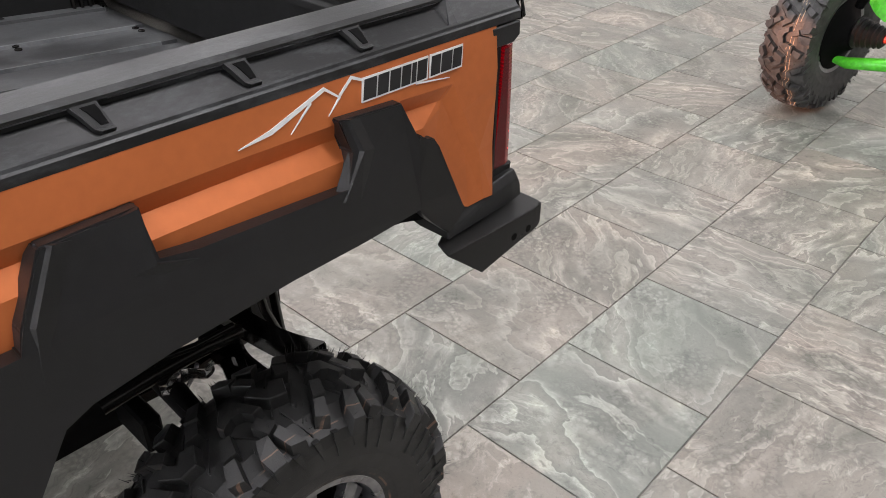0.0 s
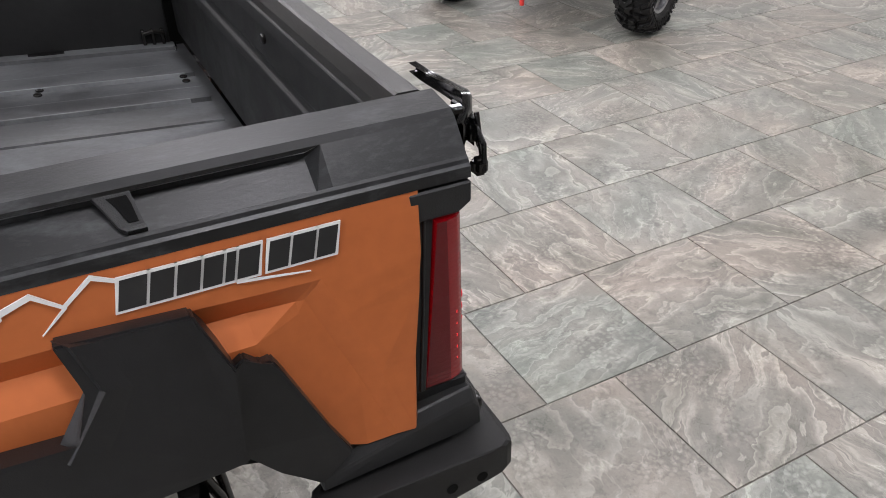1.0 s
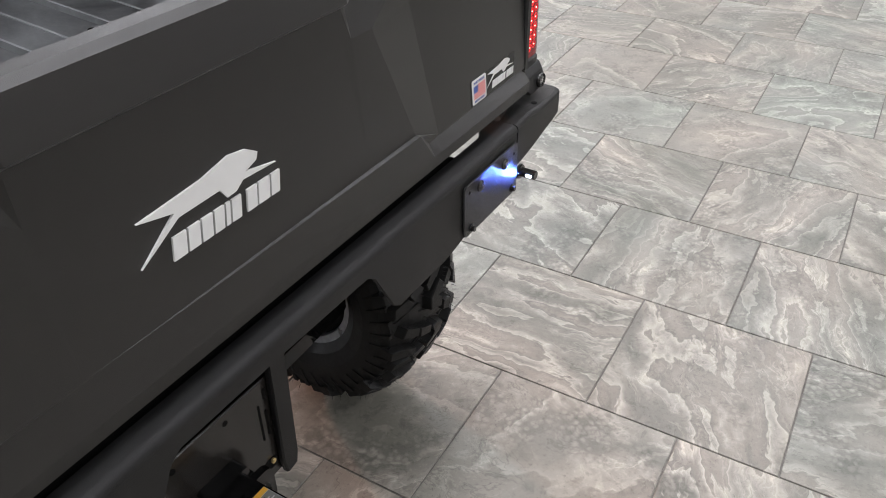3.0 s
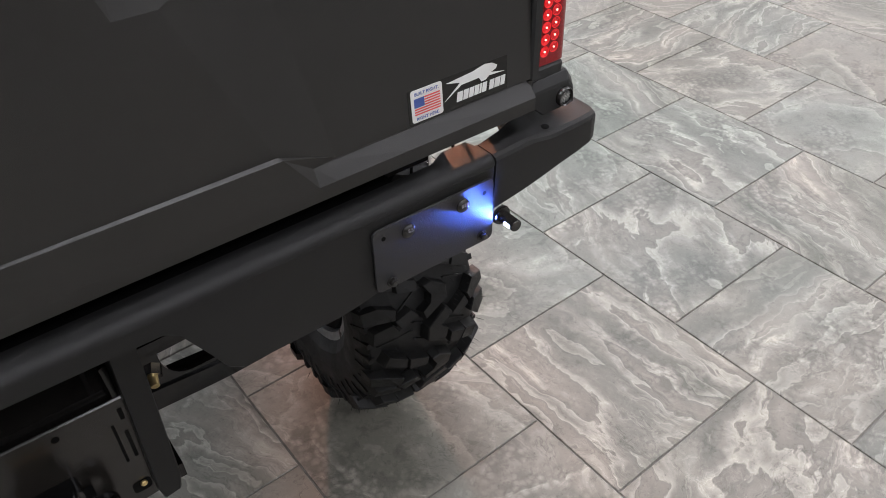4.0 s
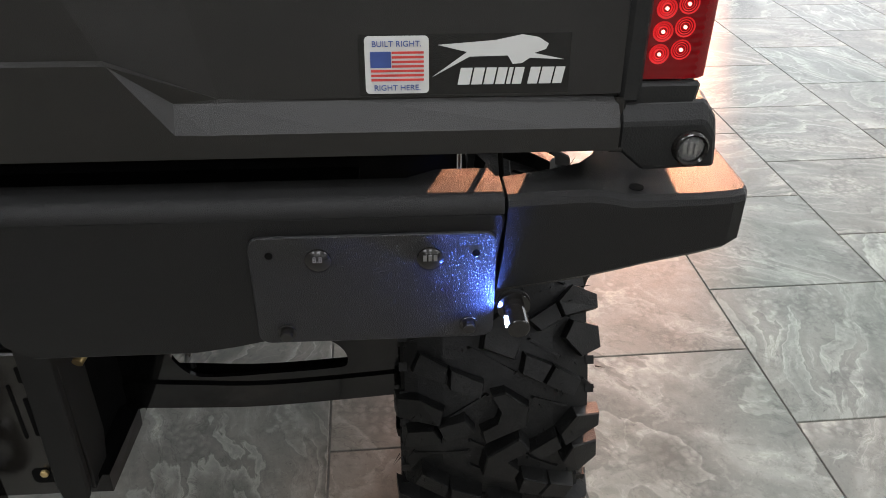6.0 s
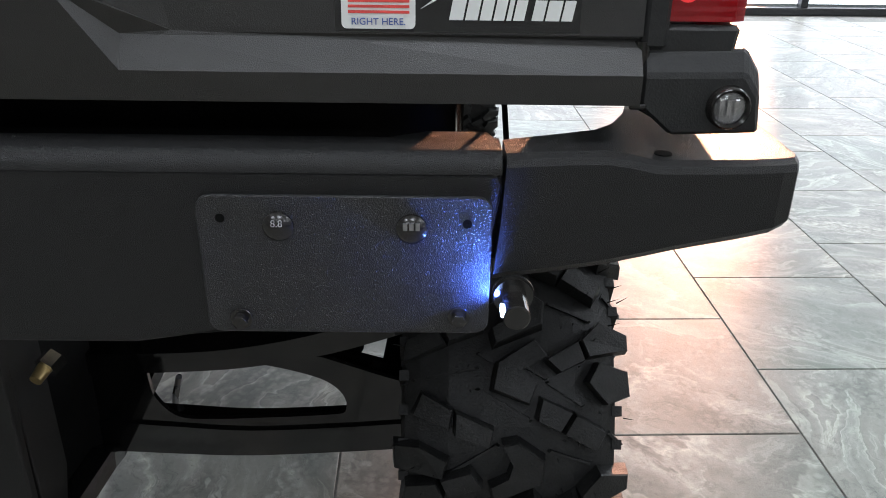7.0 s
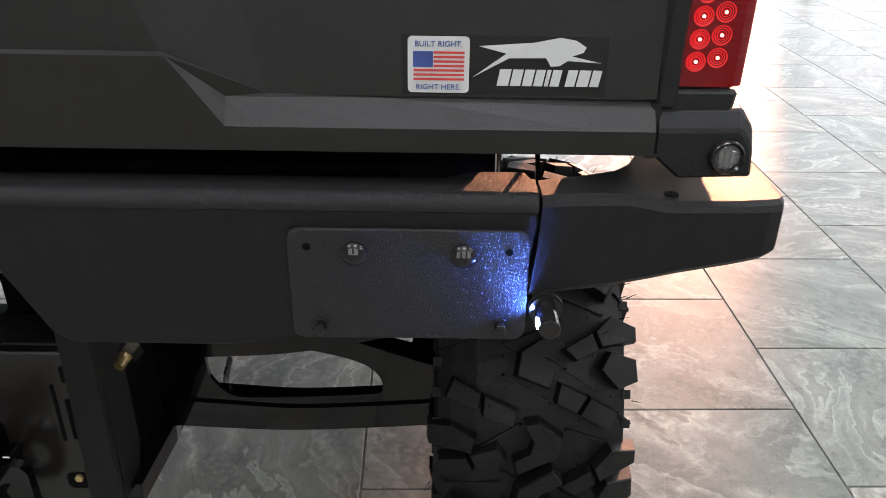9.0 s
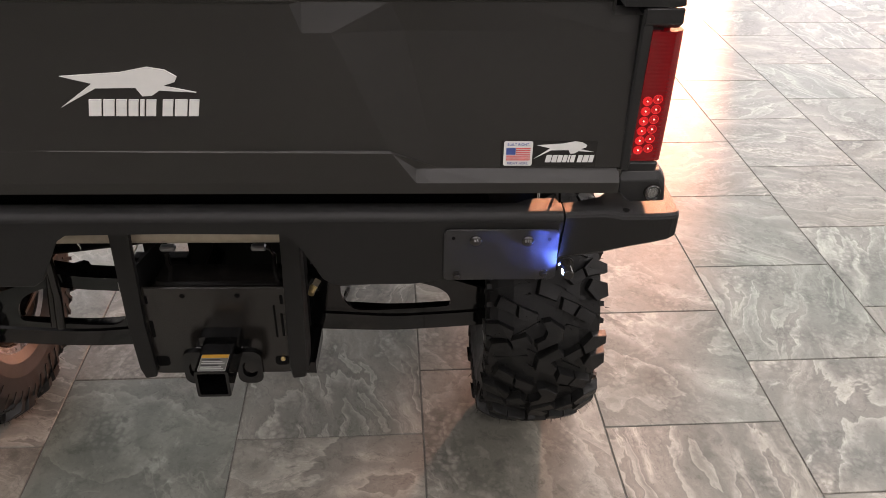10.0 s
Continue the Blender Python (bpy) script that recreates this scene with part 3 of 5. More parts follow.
    part("brake_disc", lathe(B(), [(-side * half * 0.70, 0.02), (-side * half * 0.72, rim_r - 0.022), (-side * half * 0.66, rim_r - 0.015), (-side * half * 0.2, rim_r - 0.036), (-side * half * 0.2, 0.02)], 32, "x", close=True), "dark", rim, "", True)
    part("hub_cap", disc(B(), (0, 0), 0.045, f - 0.03, f + side * 0.02, "x", 20, 0.004), "gloss", rim)
    return hub


# ---- the utility vehicle ----
CAR_YAW = -1.4
car = empty("utility_vehicle", "orange and black utility vehicle with an open cargo bed", "vehicle", m=pose(0, 0, 0, 0, 0, CAR_YAW))
BED_Z, BED_F = 0.925, 1.04

# cargo bed
bm = B()
box(bm, (-0.655, 0.060, BED_Z - 0.022), (0.655, BED_F, BED_Z - 0.006))
bed = part("cargo_bed", bm, "bedfloor", car, "scuffed grey plastic bed floor with long ribs")
GROOVES = (-0.648, -0.546, -0.436, -0.326, -0.2135, -0.104, 0.006, 0.120, 0.234, 0.312, 0.394, 0.478, 0.596, 0.648)
for q, (a, b) in enumerate(zip(GROOVES, GROOVES[1:])):
    x0, x1, top_z = a + 0.0022, b - 0.0022, BED_Z + (0.005 if q in (8, 10, 12) else 0.0)
    part("floor_rib", slab(B(), [(x0, BED_Z - 0.007), (x0 + 0.0035, top_z), (x1 - 0.0035, top_z), (x1, BED_Z - 0.007)], "y", 0.085, BED_F - 0.04), "bedfloor", bed)
    if a > 0.2 and q < 12:      # light catching the far ribs' edges is painted on as pale strips
        part("rubbed_edge", slab(B(), [(x0 - 0.0012, BED_Z - 0.006), (x0 + 0.0022, top_z + 0.0006), (x0 + 0.0072, top_z + 0.0006), (x0 + 0.0072, top_z - 0.002)], "y", 0.085 + 0.02 * (q % 3), BED_F - 0.05), "rubbed", bed)
for s in (-1, 1):
    bm = B()
    slab(bm, [(s * 0.640, BED_Z - 0.04), (s * 0.657, 1.190), (s * 0.700, 1.150), (s * 0.690, BED_Z - 0.04)], "y", 0.09, BED_F + 0.02, 0.003)
    part("bed_wall", bm, "plastic", bed)
part("bed_wall", slab(B(), [(BED_F - 0.02, BED_Z - 0.01), (BED_F + 0.02, BED_Z - 0.01), (BED_F + 0.03, 1.20), (BED_F, 1.20)], "x", -0.638, 0.638, 0.003), "plastic", bed)
for x, y in ((0.40, 0.39), (0.37, 0.395), (0.395, 0.70), (0.363, 0.705), (0.39, 0.11), (0.36, 0.11), (-0.015, 0.105), (-0.40, 0.39), (-0.37, 0.395), (-0.395, 0.70), (-0.363, 0.705)):
    bm = B(); disc(bm, (x, y), 0.0085, BED_Z - 0.001, BED_Z + 0.004, "z", 14, 0.0015); disc(bm, (x, y), 0.004, BED_Z + 0.004, BED_Z + 0.005, "z", 6)
    part("screw", bm, "gloss", bed)
for s in (1, -1):
    cl = B()
    box(cl, (s * 0.646 - 0.012, 0.10, BED_Z), (s * 0.646 + 0.002, 0.155, BED_Z + 0.004), 0.001)
    for y in (0.106, 0.128, 0.149):
        box(cl, (s * 0.636 - 0.008, y - 0.004, BED_Z + 0.003), (s * 0.636 + 0.008, y + 0.004, BED_Z + 0.04), 0.002)
    tube(cl, [(s * 0.632, 0.102, BED_Z + 0.030), (s * 0.628, 0.128, BED_Z + 0.036), (s * 0.632, 0.152, BED_Z + 0.030)], 0.005)
    part("tie_down", cl, "gloss", bed, "small glossy black tie-down bracket")


# the floor of the bed rises a little towards the cab
for ob in [bed] + list(bed.children):
    if ob.name.split(".")[0] != "bed_wall":
        for vert in ob.data.vertices:
            vert.co.z += 0.068 * (vert.co.y - 0.10) - 0.016


def side_parts(s):
    """Rail, painted panel, fender, corner post and light of one side; s is -1 for the left."""
    X = lambda v: s * v
    # top rail with its channel
    low = [(0.7395, 1.1690), (0.7425, 1.1665), (0.7430, 1.1550), (0.7340, 1.1530), (0.66, 1.1530)]
    prof = [(0.655, 1.204), (0.661, 1.216), (0.701, 1.2105), (0.7095, 1.2055), (0.7095, 1.2015), (0.7020, 1.1970), (0.7015, 1.1925), (0.7060, 1.1885), (0.7285, 1.1715), (0.7320, 1.1705), (0.7345, 1.1745), (0.7375, 1.1725)] + low
    rail = part("side_rail", long_bevel(slab(B(), [(X(a), b) for a, b in prof], "y", 0.180, BED_F + 0.02), 0.001), "dusty", car, "scuffed grey-black plastic top rail with a long grip slot")
    prof = [(0.655, 1.204), (0.661, 1.216), (0.701, 1.2105), (0.7095, 1.2055), (0.7345, 1.1745), (0.7375, 1.1725)] + low
    part("rail_end", long_bevel(slab(B(), [(X(a), b) for a, b in prof], "y", 0.032, 0.166), 0.001), "dusty", rail)
    # slanted end of the slot
    bm = B()
    a_ = [(0.655, 1.204), (0.661, 1.216), (0.701, 1.2105), (0.7095, 1.2055), (0.7345, 1.1745), (0.7375, 1.1725)] + low
    c_ = [(0.655, 1.204), (0.661, 1.216), (0.701, 1.2105), (0.7095, 1.2055), (0.7095, 1.2015), (0.7020, 1.1970), (0.7015, 1.1925), (0.7060, 1.1885), (0.7285, 1.1715), (0.7320, 1.1705), (0.7345, 1.1745), (0.7375, 1.1725)] + low
    ra, rc = [bm.verts.new((X(u), 0.166, z)) for u, z in a_], [bm.verts.new((X(u), 0.180, z)) for u, z in c_]
    pairs = [(0, 0), (1, 1), (2, 2), (3, 3)]
    for (p, q), (p2, q2) in zip(pairs, pairs[1:]):
        bm.faces.new((ra[p], ra[p2], rc[q2], rc[q]))
    tip = ra[3]
    for q in range(3, 9):
        bm.faces.new((tip, rc[q], rc[q + 1]))
    bm.faces.new((tip, rc[9], rc[10], ra[4]))
    for p in range(4, len(a_)):
        q = p + 6
        bm.faces.new((ra[p], ra[(p + 1) % len(a_)], rc[(q + 1) % len(c_)], rc[q]))
    part("rail_end", bm, "dusty", rail)
    for y in (0.343, 0.518, 0.700, 0.880):
        rows_ = [[(X(0.7085), y - 0.013, 1.2030), (X(0.7085), y + 0.017, 1.2030)], [(X(0.7160), y - 0.015, 1.1935), (X(0.7160), y + 0.010, 1.1935)], [(X(0.7275), y - 0.018, 1.1795), (X(0.7275), y + 0.002, 1.1795)], [(X(0.7320), y - 0.019, 1.1775), (X(0.7320), y - 0.003, 1.1775)]]
        part("tie_strap", strip(B(), rows_, (X(-0.004), 0, -0.006)), "plastic", rail, "tie-down bridge with a shade-painted pocket across the rail slot")
        # a raised dark patch gives the shade of the strap's hollow
        rows_ = [[(X(0.7120), y - 0.010, 1.1998), (X(0.7120), y + 0.006, 1.1998)], [(X(0.7167), y - 0.012, 1.1942), (X(0.7167), y + 0.001, 1.1942)], [(X(0.7265), y - 0.014, 1.1823), (X(0.7265), y - 0.006, 1.1823)]]
        part("strap_pocket", strip(B(), rows_, (X(-0.002), 0, -0.003)), "dark", rail, "dark patch painted for the hollow's shade")
    # painted panel
    # from the rear edge forward; each row runs from the top edge down over crease and ledge
    st = [[(X(x), y, z) for y, x, z in row] for row in (
        ((0.0880, 0.742, 1.156), (0.0905, 0.7500, 1.092), (0.0935, 0.7515, 1.070), (0.0950, 0.7525, 1.048), (0.1045, 0.7575, 0.974), (0.1080, 0.7615, 0.884)),
        ((0.180, 0.742, 1.156), (0.191, 0.7510, 1.094), (0.182, 0.7535, 1.070), (0.174, 0.7560, 1.048), (0.145, 0.7640, 0.974), (0.114, 0.7705, 0.886)),
        ((0.190, 0.742, 1.156), (0.198, 0.7510, 1.094), (0.208, 0.7440, 1.0715), (0.199, 0.7465, 1.050), (0.168, 0.7560, 0.974), (0.135, 0.7690, 0.887)),
        ((0.214, 0.742, 1.156), (0.216, 0.7515, 1.095), (0.216, 0.7425, 1.0715), (0.216, 0.7465, 1.060), (0.205, 0.7570, 0.974), (0.168, 0.7655, 0.884)),
        ((0.262, 0.742, 1.156), (0.262, 0.7515, 1.097), (0.262, 0.7390, 1.0720), (0.260, 0.7570, 1.048), (0.250, 0.7630, 0.974), (0.235, 0.7670, 0.915)),
        ((0.300, 0.742, 1.156), (0.300, 0.7515, 1.099), (0.300, 0.7385, 1.0725), (0.300, 0.7575, 1.048), (0.300, 0.7640, 0.974), (0.300, 0.7680, 0.934)),
        ((0.550, 0.742, 1.156), (0.550, 0.7515, 1.102), (0.550, 0.7380, 1.0740), (0.550, 0.7575, 1.050), (0.550, 0.7640, 0.974), (0.550, 0.7680, 0.934)),
        ((1.050, 0.742, 1.156), (1.050, 0.7515, 1.102), (1.050, 0.7380, 1.0740), (1.050, 0.7575, 1.050), (1.050, 0.7640, 0.974), (1.050, 0.7680, 0.934)))]
    panel = part("side_panel", strip(B(), st, (X(-0.012), 0, 0)), "orange", car, "copper orange painted side panel with sculpted facets")
    # printed mountains and name bars
    before = set(panel.children)
    side_text(panel, s)
    for ob in set(panel.children) - before:      # the print lies on the leaning upper face
        for vert in ob.data.vertices:
            vert.co.x += s * (0.0126 + (1.150 - vert.co.z) * 0.153)
            vert.co.z += 0.003
    # fender of black plastic
    out = [(1.06, 1.00), (0.848, 0.998), (0.842, 1.025), (0.800, 1.098), (0.692, 1.101), (0.690, 1.036), (0.640, 1.030), (0.419, 1.018), (0.402, 1.064), (0.417, 1.110), (0.309, 1.104), (0.284, 1.042), (0.290, 0.937), (0.40, 0.9320), (0.525, 0.9290), (0.70, 0.917), (0.80, 0.905), (0.835, 0.890), (0.89, 0.80), (0.95, 0.66), (1.06, 0.64)]
    lean = lambda z: 0.19 * max(0.0, z - 1.0)      # the flare leans in towards its top
    bm = slab(B(), out, "x", X(0.757), X(0.786), 0.0022, 2)
    for vert in bm.verts:
        vert.co.x -= s * lean(vert.co.z)
    fender = part("fender", bm, "flare", car, "matt black plastic wheel-arch flare with raised fins")
    bm = slab(B(), [(0.300, 1.030), (0.275, 1.046), (0.262, 1.034), (0.250, 1.034), (0.243, 1.020), (0.205, 0.930), (0.186, 0.893), (0.222, 0.862), (0.262, 0.900), (0.300, 0.945)], "x", X(0.752), X(0.777), 0.002, 2)
    for vert in bm.verts:
        vert.co.x -= s * lean(vert.co.z)
    part("fender_leg", bm, "flare", fender, "recessed rear leg of the wheel-arch flare")
    # each fin starts with a proud chamfered edge that runs out below
    for edge in (((0.800, 1.098), (0.842, 1.025), (0.852, 0.955)), ((0.417, 1.110), (0.402, 1.064), (0.444, 1.006)), ((0.692, 1.101), (0.690, 1.036), (0.640, 1.020))):
        bm = B()
        rows_ = []
        for q, (y, z) in enumerate(edge):
            out_x = 0.7862 - lean(z)
            rise = (0.0045, 0.0055, 0.0005)[q]
            sg = -1 if edge[0][0] != 0.692 else 1
            rows_.append([(X(out_x - 0.012), y, z), (X(out_x + rise), y + sg * (0.013 if sg < 0 else 0.004), z), (X(out_x - 0.0005), y + sg * 0.040, z - 0.006), (X(out_x - 0.012), y + sg * 0.036, z - 0.006)])
        g = [[bm.verts.new(p) for p in r] for r in rows_]
        for a, b in zip(g, g[1:]):
            for w in range(4):
                bm.faces.new((a[w], a[(w + 1) % 4], b[(w + 1) % 4], b[w]))
        bm.faces.new(g[0]); bm.faces.new(g[-1])
        part("fin_edge", bm, "flare", fender)
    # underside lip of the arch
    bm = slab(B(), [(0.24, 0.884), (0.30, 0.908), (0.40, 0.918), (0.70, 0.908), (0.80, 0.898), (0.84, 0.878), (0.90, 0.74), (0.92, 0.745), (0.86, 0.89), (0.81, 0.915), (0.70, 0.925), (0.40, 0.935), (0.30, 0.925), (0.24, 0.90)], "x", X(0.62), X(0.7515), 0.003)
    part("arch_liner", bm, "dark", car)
    # corner post
    bm = slab(B(), [(0.024, 1.146), (0.074, 1.146), (0.092, 0.905), (0.060, 0.892), (0.026, 0.905), (0.030, 1.115)], "x", X(0.690), X(0.7220), 0.003)
    post = part("corner_post", bm, "plastic", car, "black corner post holding the tail light")
    part("post_cap", slab(B(), [(0.0135, 1.1515), (0.0135, 1.1290), (0.0280, 1.1195), (0.080, 1.1195), (0.080, 1.1515)], "x", X(0.690), X(0.7440), 0.002), "plastic", post, "black moulded cap over the tail light")
    # tail light
    def ring(z, yf, xi, xo, f):
        """A level cut through the lens; the left one has the broader corner."""
        if s > 0:
            corner = [(X(xo - 0.016), 0.0215, z), (X(xo - 0.010), 0.0222 + 0.002 * f, z), (X(xo - 0.005), 0.0230 + 0.004 * f, z), (X(xo), 0.0270 + 0.007 * f, z)]
        else:
            corner = [(X(xo - 0.018), 0.0215, z), (X(xo - 0.009), 0.0240, z), (X(xo - 0.0035), 0.0310, z), (X(xo), 0.0425, z)]
        return [(X(xi), 0.030, z), (X(xi), 0.022, z)] + corner + [(X(xo), yf, z), (X(xi), yf, z)]
    rows = []
    for q in range(7):
        f = q / 6
        rows.append(ring(0.9165 + f * 0.2000, 0.064 - 0.019 * f + (0.008 if s < 0 else 0), 0.703 + 0.003 * f, 0.7500 - 0.003 * f ** 2 + (0.006 * f if s > 0 else 0), f))
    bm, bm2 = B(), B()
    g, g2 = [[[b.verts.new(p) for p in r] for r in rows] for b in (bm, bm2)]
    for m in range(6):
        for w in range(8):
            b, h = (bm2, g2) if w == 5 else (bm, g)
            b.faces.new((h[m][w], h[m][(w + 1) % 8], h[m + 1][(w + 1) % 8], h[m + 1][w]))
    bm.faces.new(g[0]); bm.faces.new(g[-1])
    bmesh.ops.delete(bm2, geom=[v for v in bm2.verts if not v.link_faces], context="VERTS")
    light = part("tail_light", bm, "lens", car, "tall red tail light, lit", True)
    part("side_lens", bm2, "lens_dim", light, "dimmed side of the red lens with fine ribs")
    # glints of the LEDs at the left lens corner, put in as glowing boxes
    if s < 0:
        for q in range(5):
            part("led", box(B(), (-0.7440, 0.0318, 0.9385 + 0.0155 * q), (-0.7405, 0.0335, 0.9415 + 0.0155 * q), 0.0008), "led", light, "bright red LED or an added glint of one")
    for q in range(6):
        for c in (0, 1):
            at = (X(0.7130 + 0.0150 * c + 0.0004 * q), 0.9345 + 0.0158 * q + 0.003 * c)
            dish = part("reflector", lathe(B(), [(0.0222, 0.0072), (0.0212, 0.0072), (0.0212, 0.0066), (0.0219, 0.0056), (0.0213, 0.0050), (0.0219, 0.0041), (0.0214, 0.0034), (0.0219, 0.0026), (0.0219, 0.0004)], 20, "y", (at[0], 0, at[1])), "dish", light, "round red ringed reflector with its own glow", True)
            part("led", disc(B(), at, 0.0013, 0.0206, 0.0217, "y", 8), "led", dish, "bright red LED or an added glint of one")
    bm = slab(B(), [(0.688, 0.900), (0.7035, 0.900), (0.7035, 1.13), (0.700, 1.15), (0.688, 1.15)] if s > 0 else [(-0.688, 0.900), (-0.7035, 0.900), (-0.7035, 1.13), (-0.700, 1.15), (-0.688, 1.15)], "y", 0.017, 0.06, 0.003)
    part("light_bezel", bm, "plastic", post)
    bz = slab(B(), [(0.0740, 0.9165), (0.0880, 0.9165), (0.0790, 1.020), (0.0720, 1.090), (0.0680, 1.1490), (0.0550, 1.1490), (0.0535, 1.128)], "x", X(0.7222), X(0.7385), 0.002)
    for vert in bz.verts:
        vert.co.x += s * 0.068 * (1.149 - vert.co.z)
    part("light_bezel", bz, "plastic", post)
    ridge = [(X(0.7395 + 0.068 * (1.149 - z)), y, z) for y, z in ((0.0625, 1.147), (0.0665, 1.090), (0.0720, 1.020), (0.0815, 0.920))]
    part("bezel_ridge", tube(B(), ridge, 0.0016, 6), "flare", post)
    part("light_bezel", slab(B(), [(X(0.690), 0.894), (X(0.745), 0.894), (X(0.748), 0.9145), (X(0.690), 0.9145)], "y", 0.0205, 0.095, 0.003), "plastic", post)
    # bevelled cap below the light with its side marker
    bm = B()
    rows = []
    for y, dz, dx in ((0.0125, -0.011, -0.001), (0.0205, 0.003, 0), (0.04, 0.003, 0.003), (0.10, -0.003, 0.006), (0.205, -0.022, 0.010)):
        t = max(0, (y - 0.10) / 0.105)
        lowz = 0.851 - 0.002 * t
        rows.append([(X(0.690), y, 0.898 + dz - 0.001), (X(0.753 + dx), y, 0.898 + dz), (X(0.763 + dx), y, min(0.884 + dz, 0.8865)), (X(0.766 + dx), y, lowz), (X(0.7105), y, lowz - 0.002), (X(0.690), y, lowz + (0.0155 if y < 0.05 else 0.002))])
    g = [[bm.verts.new(p) for p in r] for r in rows]
    for a, b in zip(g, g[1:]):
        for w in range(6):
            bm.faces.new((a[w], a[(w + 1) % 6], b[(w + 1) % 6], b[w]))
    bm.faces.new(g[0]); bm.faces.new(g[-1])
    bmesh.ops.bevel(bm, geom=list(bm.edges), offset=0.002, segments=1, affect="EDGES", clamp_overlap=True)
    cap = part("corner_cap", bm, "plastic", car, "bevelled black plastic corner cap")
    mx, mz = X(0.7435), 0.8675
    mk = part("marker_lamp", lathe(B(), [(0.0130, 0.0136), (0.0080, 0.0132), (0.0062, 0.0118), (0.0078, 0.0100), (0.0130, 0.0100)], 28, "y", (mx, 0, mz), True), "gloss", cap, "round clear marker lamp in a black rubber ring", True)
    part("reflector", lathe(B(), [(0.0125, 0.0099), (0.0116, 0.0060), (0.0122, 0.0005)], 24, "y", (mx, 0, mz)), "alloy", mk, "bright ribbed reflector", True)
    bm = B()
    for dx, dz in ((-0.0042, 0.0), (0.0, 0.0), (0.0042, 0.0)):
        box(bm, (mx + dx - 0.0013, 0.0098, mz + dz - 0.005), (mx + dx + 0.0013, 0.0112, mz + dz + 0.005), 0.0003)
    part("lens_rib", bm, "chrome", mk)
    part("lens", lathe(B(), [(0.0098, 0.0099), (0.0084, 0.0088), (0.0074, 0.006), (0.0072, 0.0005)], 24, "y", (mx, 0, mz)), "clear", mk, "clear domed lens", True)


def side_text(panel, s):
    X = lambda v: s * v
    a, b = X(0.7312), X(0.7328)
    def strokes(pts, w):
        bm = B()
        for (y0, z0), (y1, z1), (w0, w1) in zip(pts, pts[1:], w):
            slab(bm, [(y0, z0 - w0), (y1, z1 - w1), (y1, z1 + w1), (y0, z0 + w0)], "x", a, b)
        return bm
    part("mountain_print", strokes([(0.556, 1.110), (0.508, 1.117), (0.421, 1.146), (0.400, 1.130)], [(0.0003, 0.0030), (0.0032, 0.0024), (0.0024, 0.0016)]), "white", panel, "white mountain outline print")
    part("mountain_print", strokes([(0.402, 1.129), (0.376, 1.149), (0.356, 1.140)], [(0.0018, 0.0022), (0.0022, 0.0016)]), "white", panel)
    part("mountain_print", strokes([(0.444, 1.135), (0.481, 1.106)], [(0.0020, 0.0003)]), "white", panel)
    part("mountain_print", strokes([(0.398, 1.131), (0.421, 1.111)], [(0.0018, 0.0003)]), "white", panel)
    part("mountain_print", strokes([(0.266, 1.112), (0.200, 1.1035)], [(0.0014, 0.0003)]), "white", panel)
    y = 0.363
    for word in ((0.0222, 0.0194, 0.0194, 0.0165, 0.0080, 0.0184), (0.0184, 0.0212, 0.0178)):
        for w in word:
            z0, z1, sk = 1.1150, 1.1410, -0.007
            for g, mtl, x0, x1 in ((0.0025, "white", 0.7312, 0.7330), (0.0, "ink", 0.7328, 0.7335)):
                bm = slab(B(), [(y + g, z0 - g), (y - w - g, z0 - g), (y - w - g + sk, z1 + g), (y + g + sk, z1 + g)], "x", X(x0), X(x1))
                part("name_bar", bm, mtl, panel)
            y -= w + 0.0025
        y -= 0.006


LEFT_SHIFT = 0.012     # the body sits a little off the hitch line
for s in (-1, 1):
    before = set(car.children)
    side_parts(s)
    for ob in set(car.children) - before:
        back = -0.018 if ob.name.split(".")[0] in ("side_rail", "side_panel", "fender", "arch_liner") else 0.0
        ob.location = (LEFT_SHIFT if s < 0 else 0.0, back, 0)

# tailgate
bm = B()
rows = []
def gate_row(x, x_low, x_top, band_y, band_z, face_top, face_z, face_low, ledge_z, ledge_low, ledge_y, low_y, base_y):
    return [(x, 0.058, 1.196), (x, 0.0525, 1.2140), (x, 0.048, 1.2160), (x, 0.0265, 1.2155), (x, 0.0188 - (0.017 - band_y) * 0.3 if band_y < 0.0165 else 0.0188, 1.209), (x, band_y, band_z), (x, band_y + 0.0105, band_z - 0.007), (x_top, face_top, face_z), (x_low, face_low, ledge_z + 0.002), (x, ledge_y, ledge_z), (x, low_y, ledge_low), (x, base_y, 0.8690), (x, 0.03, 0.8670), (x, 0.055, 0.93)]
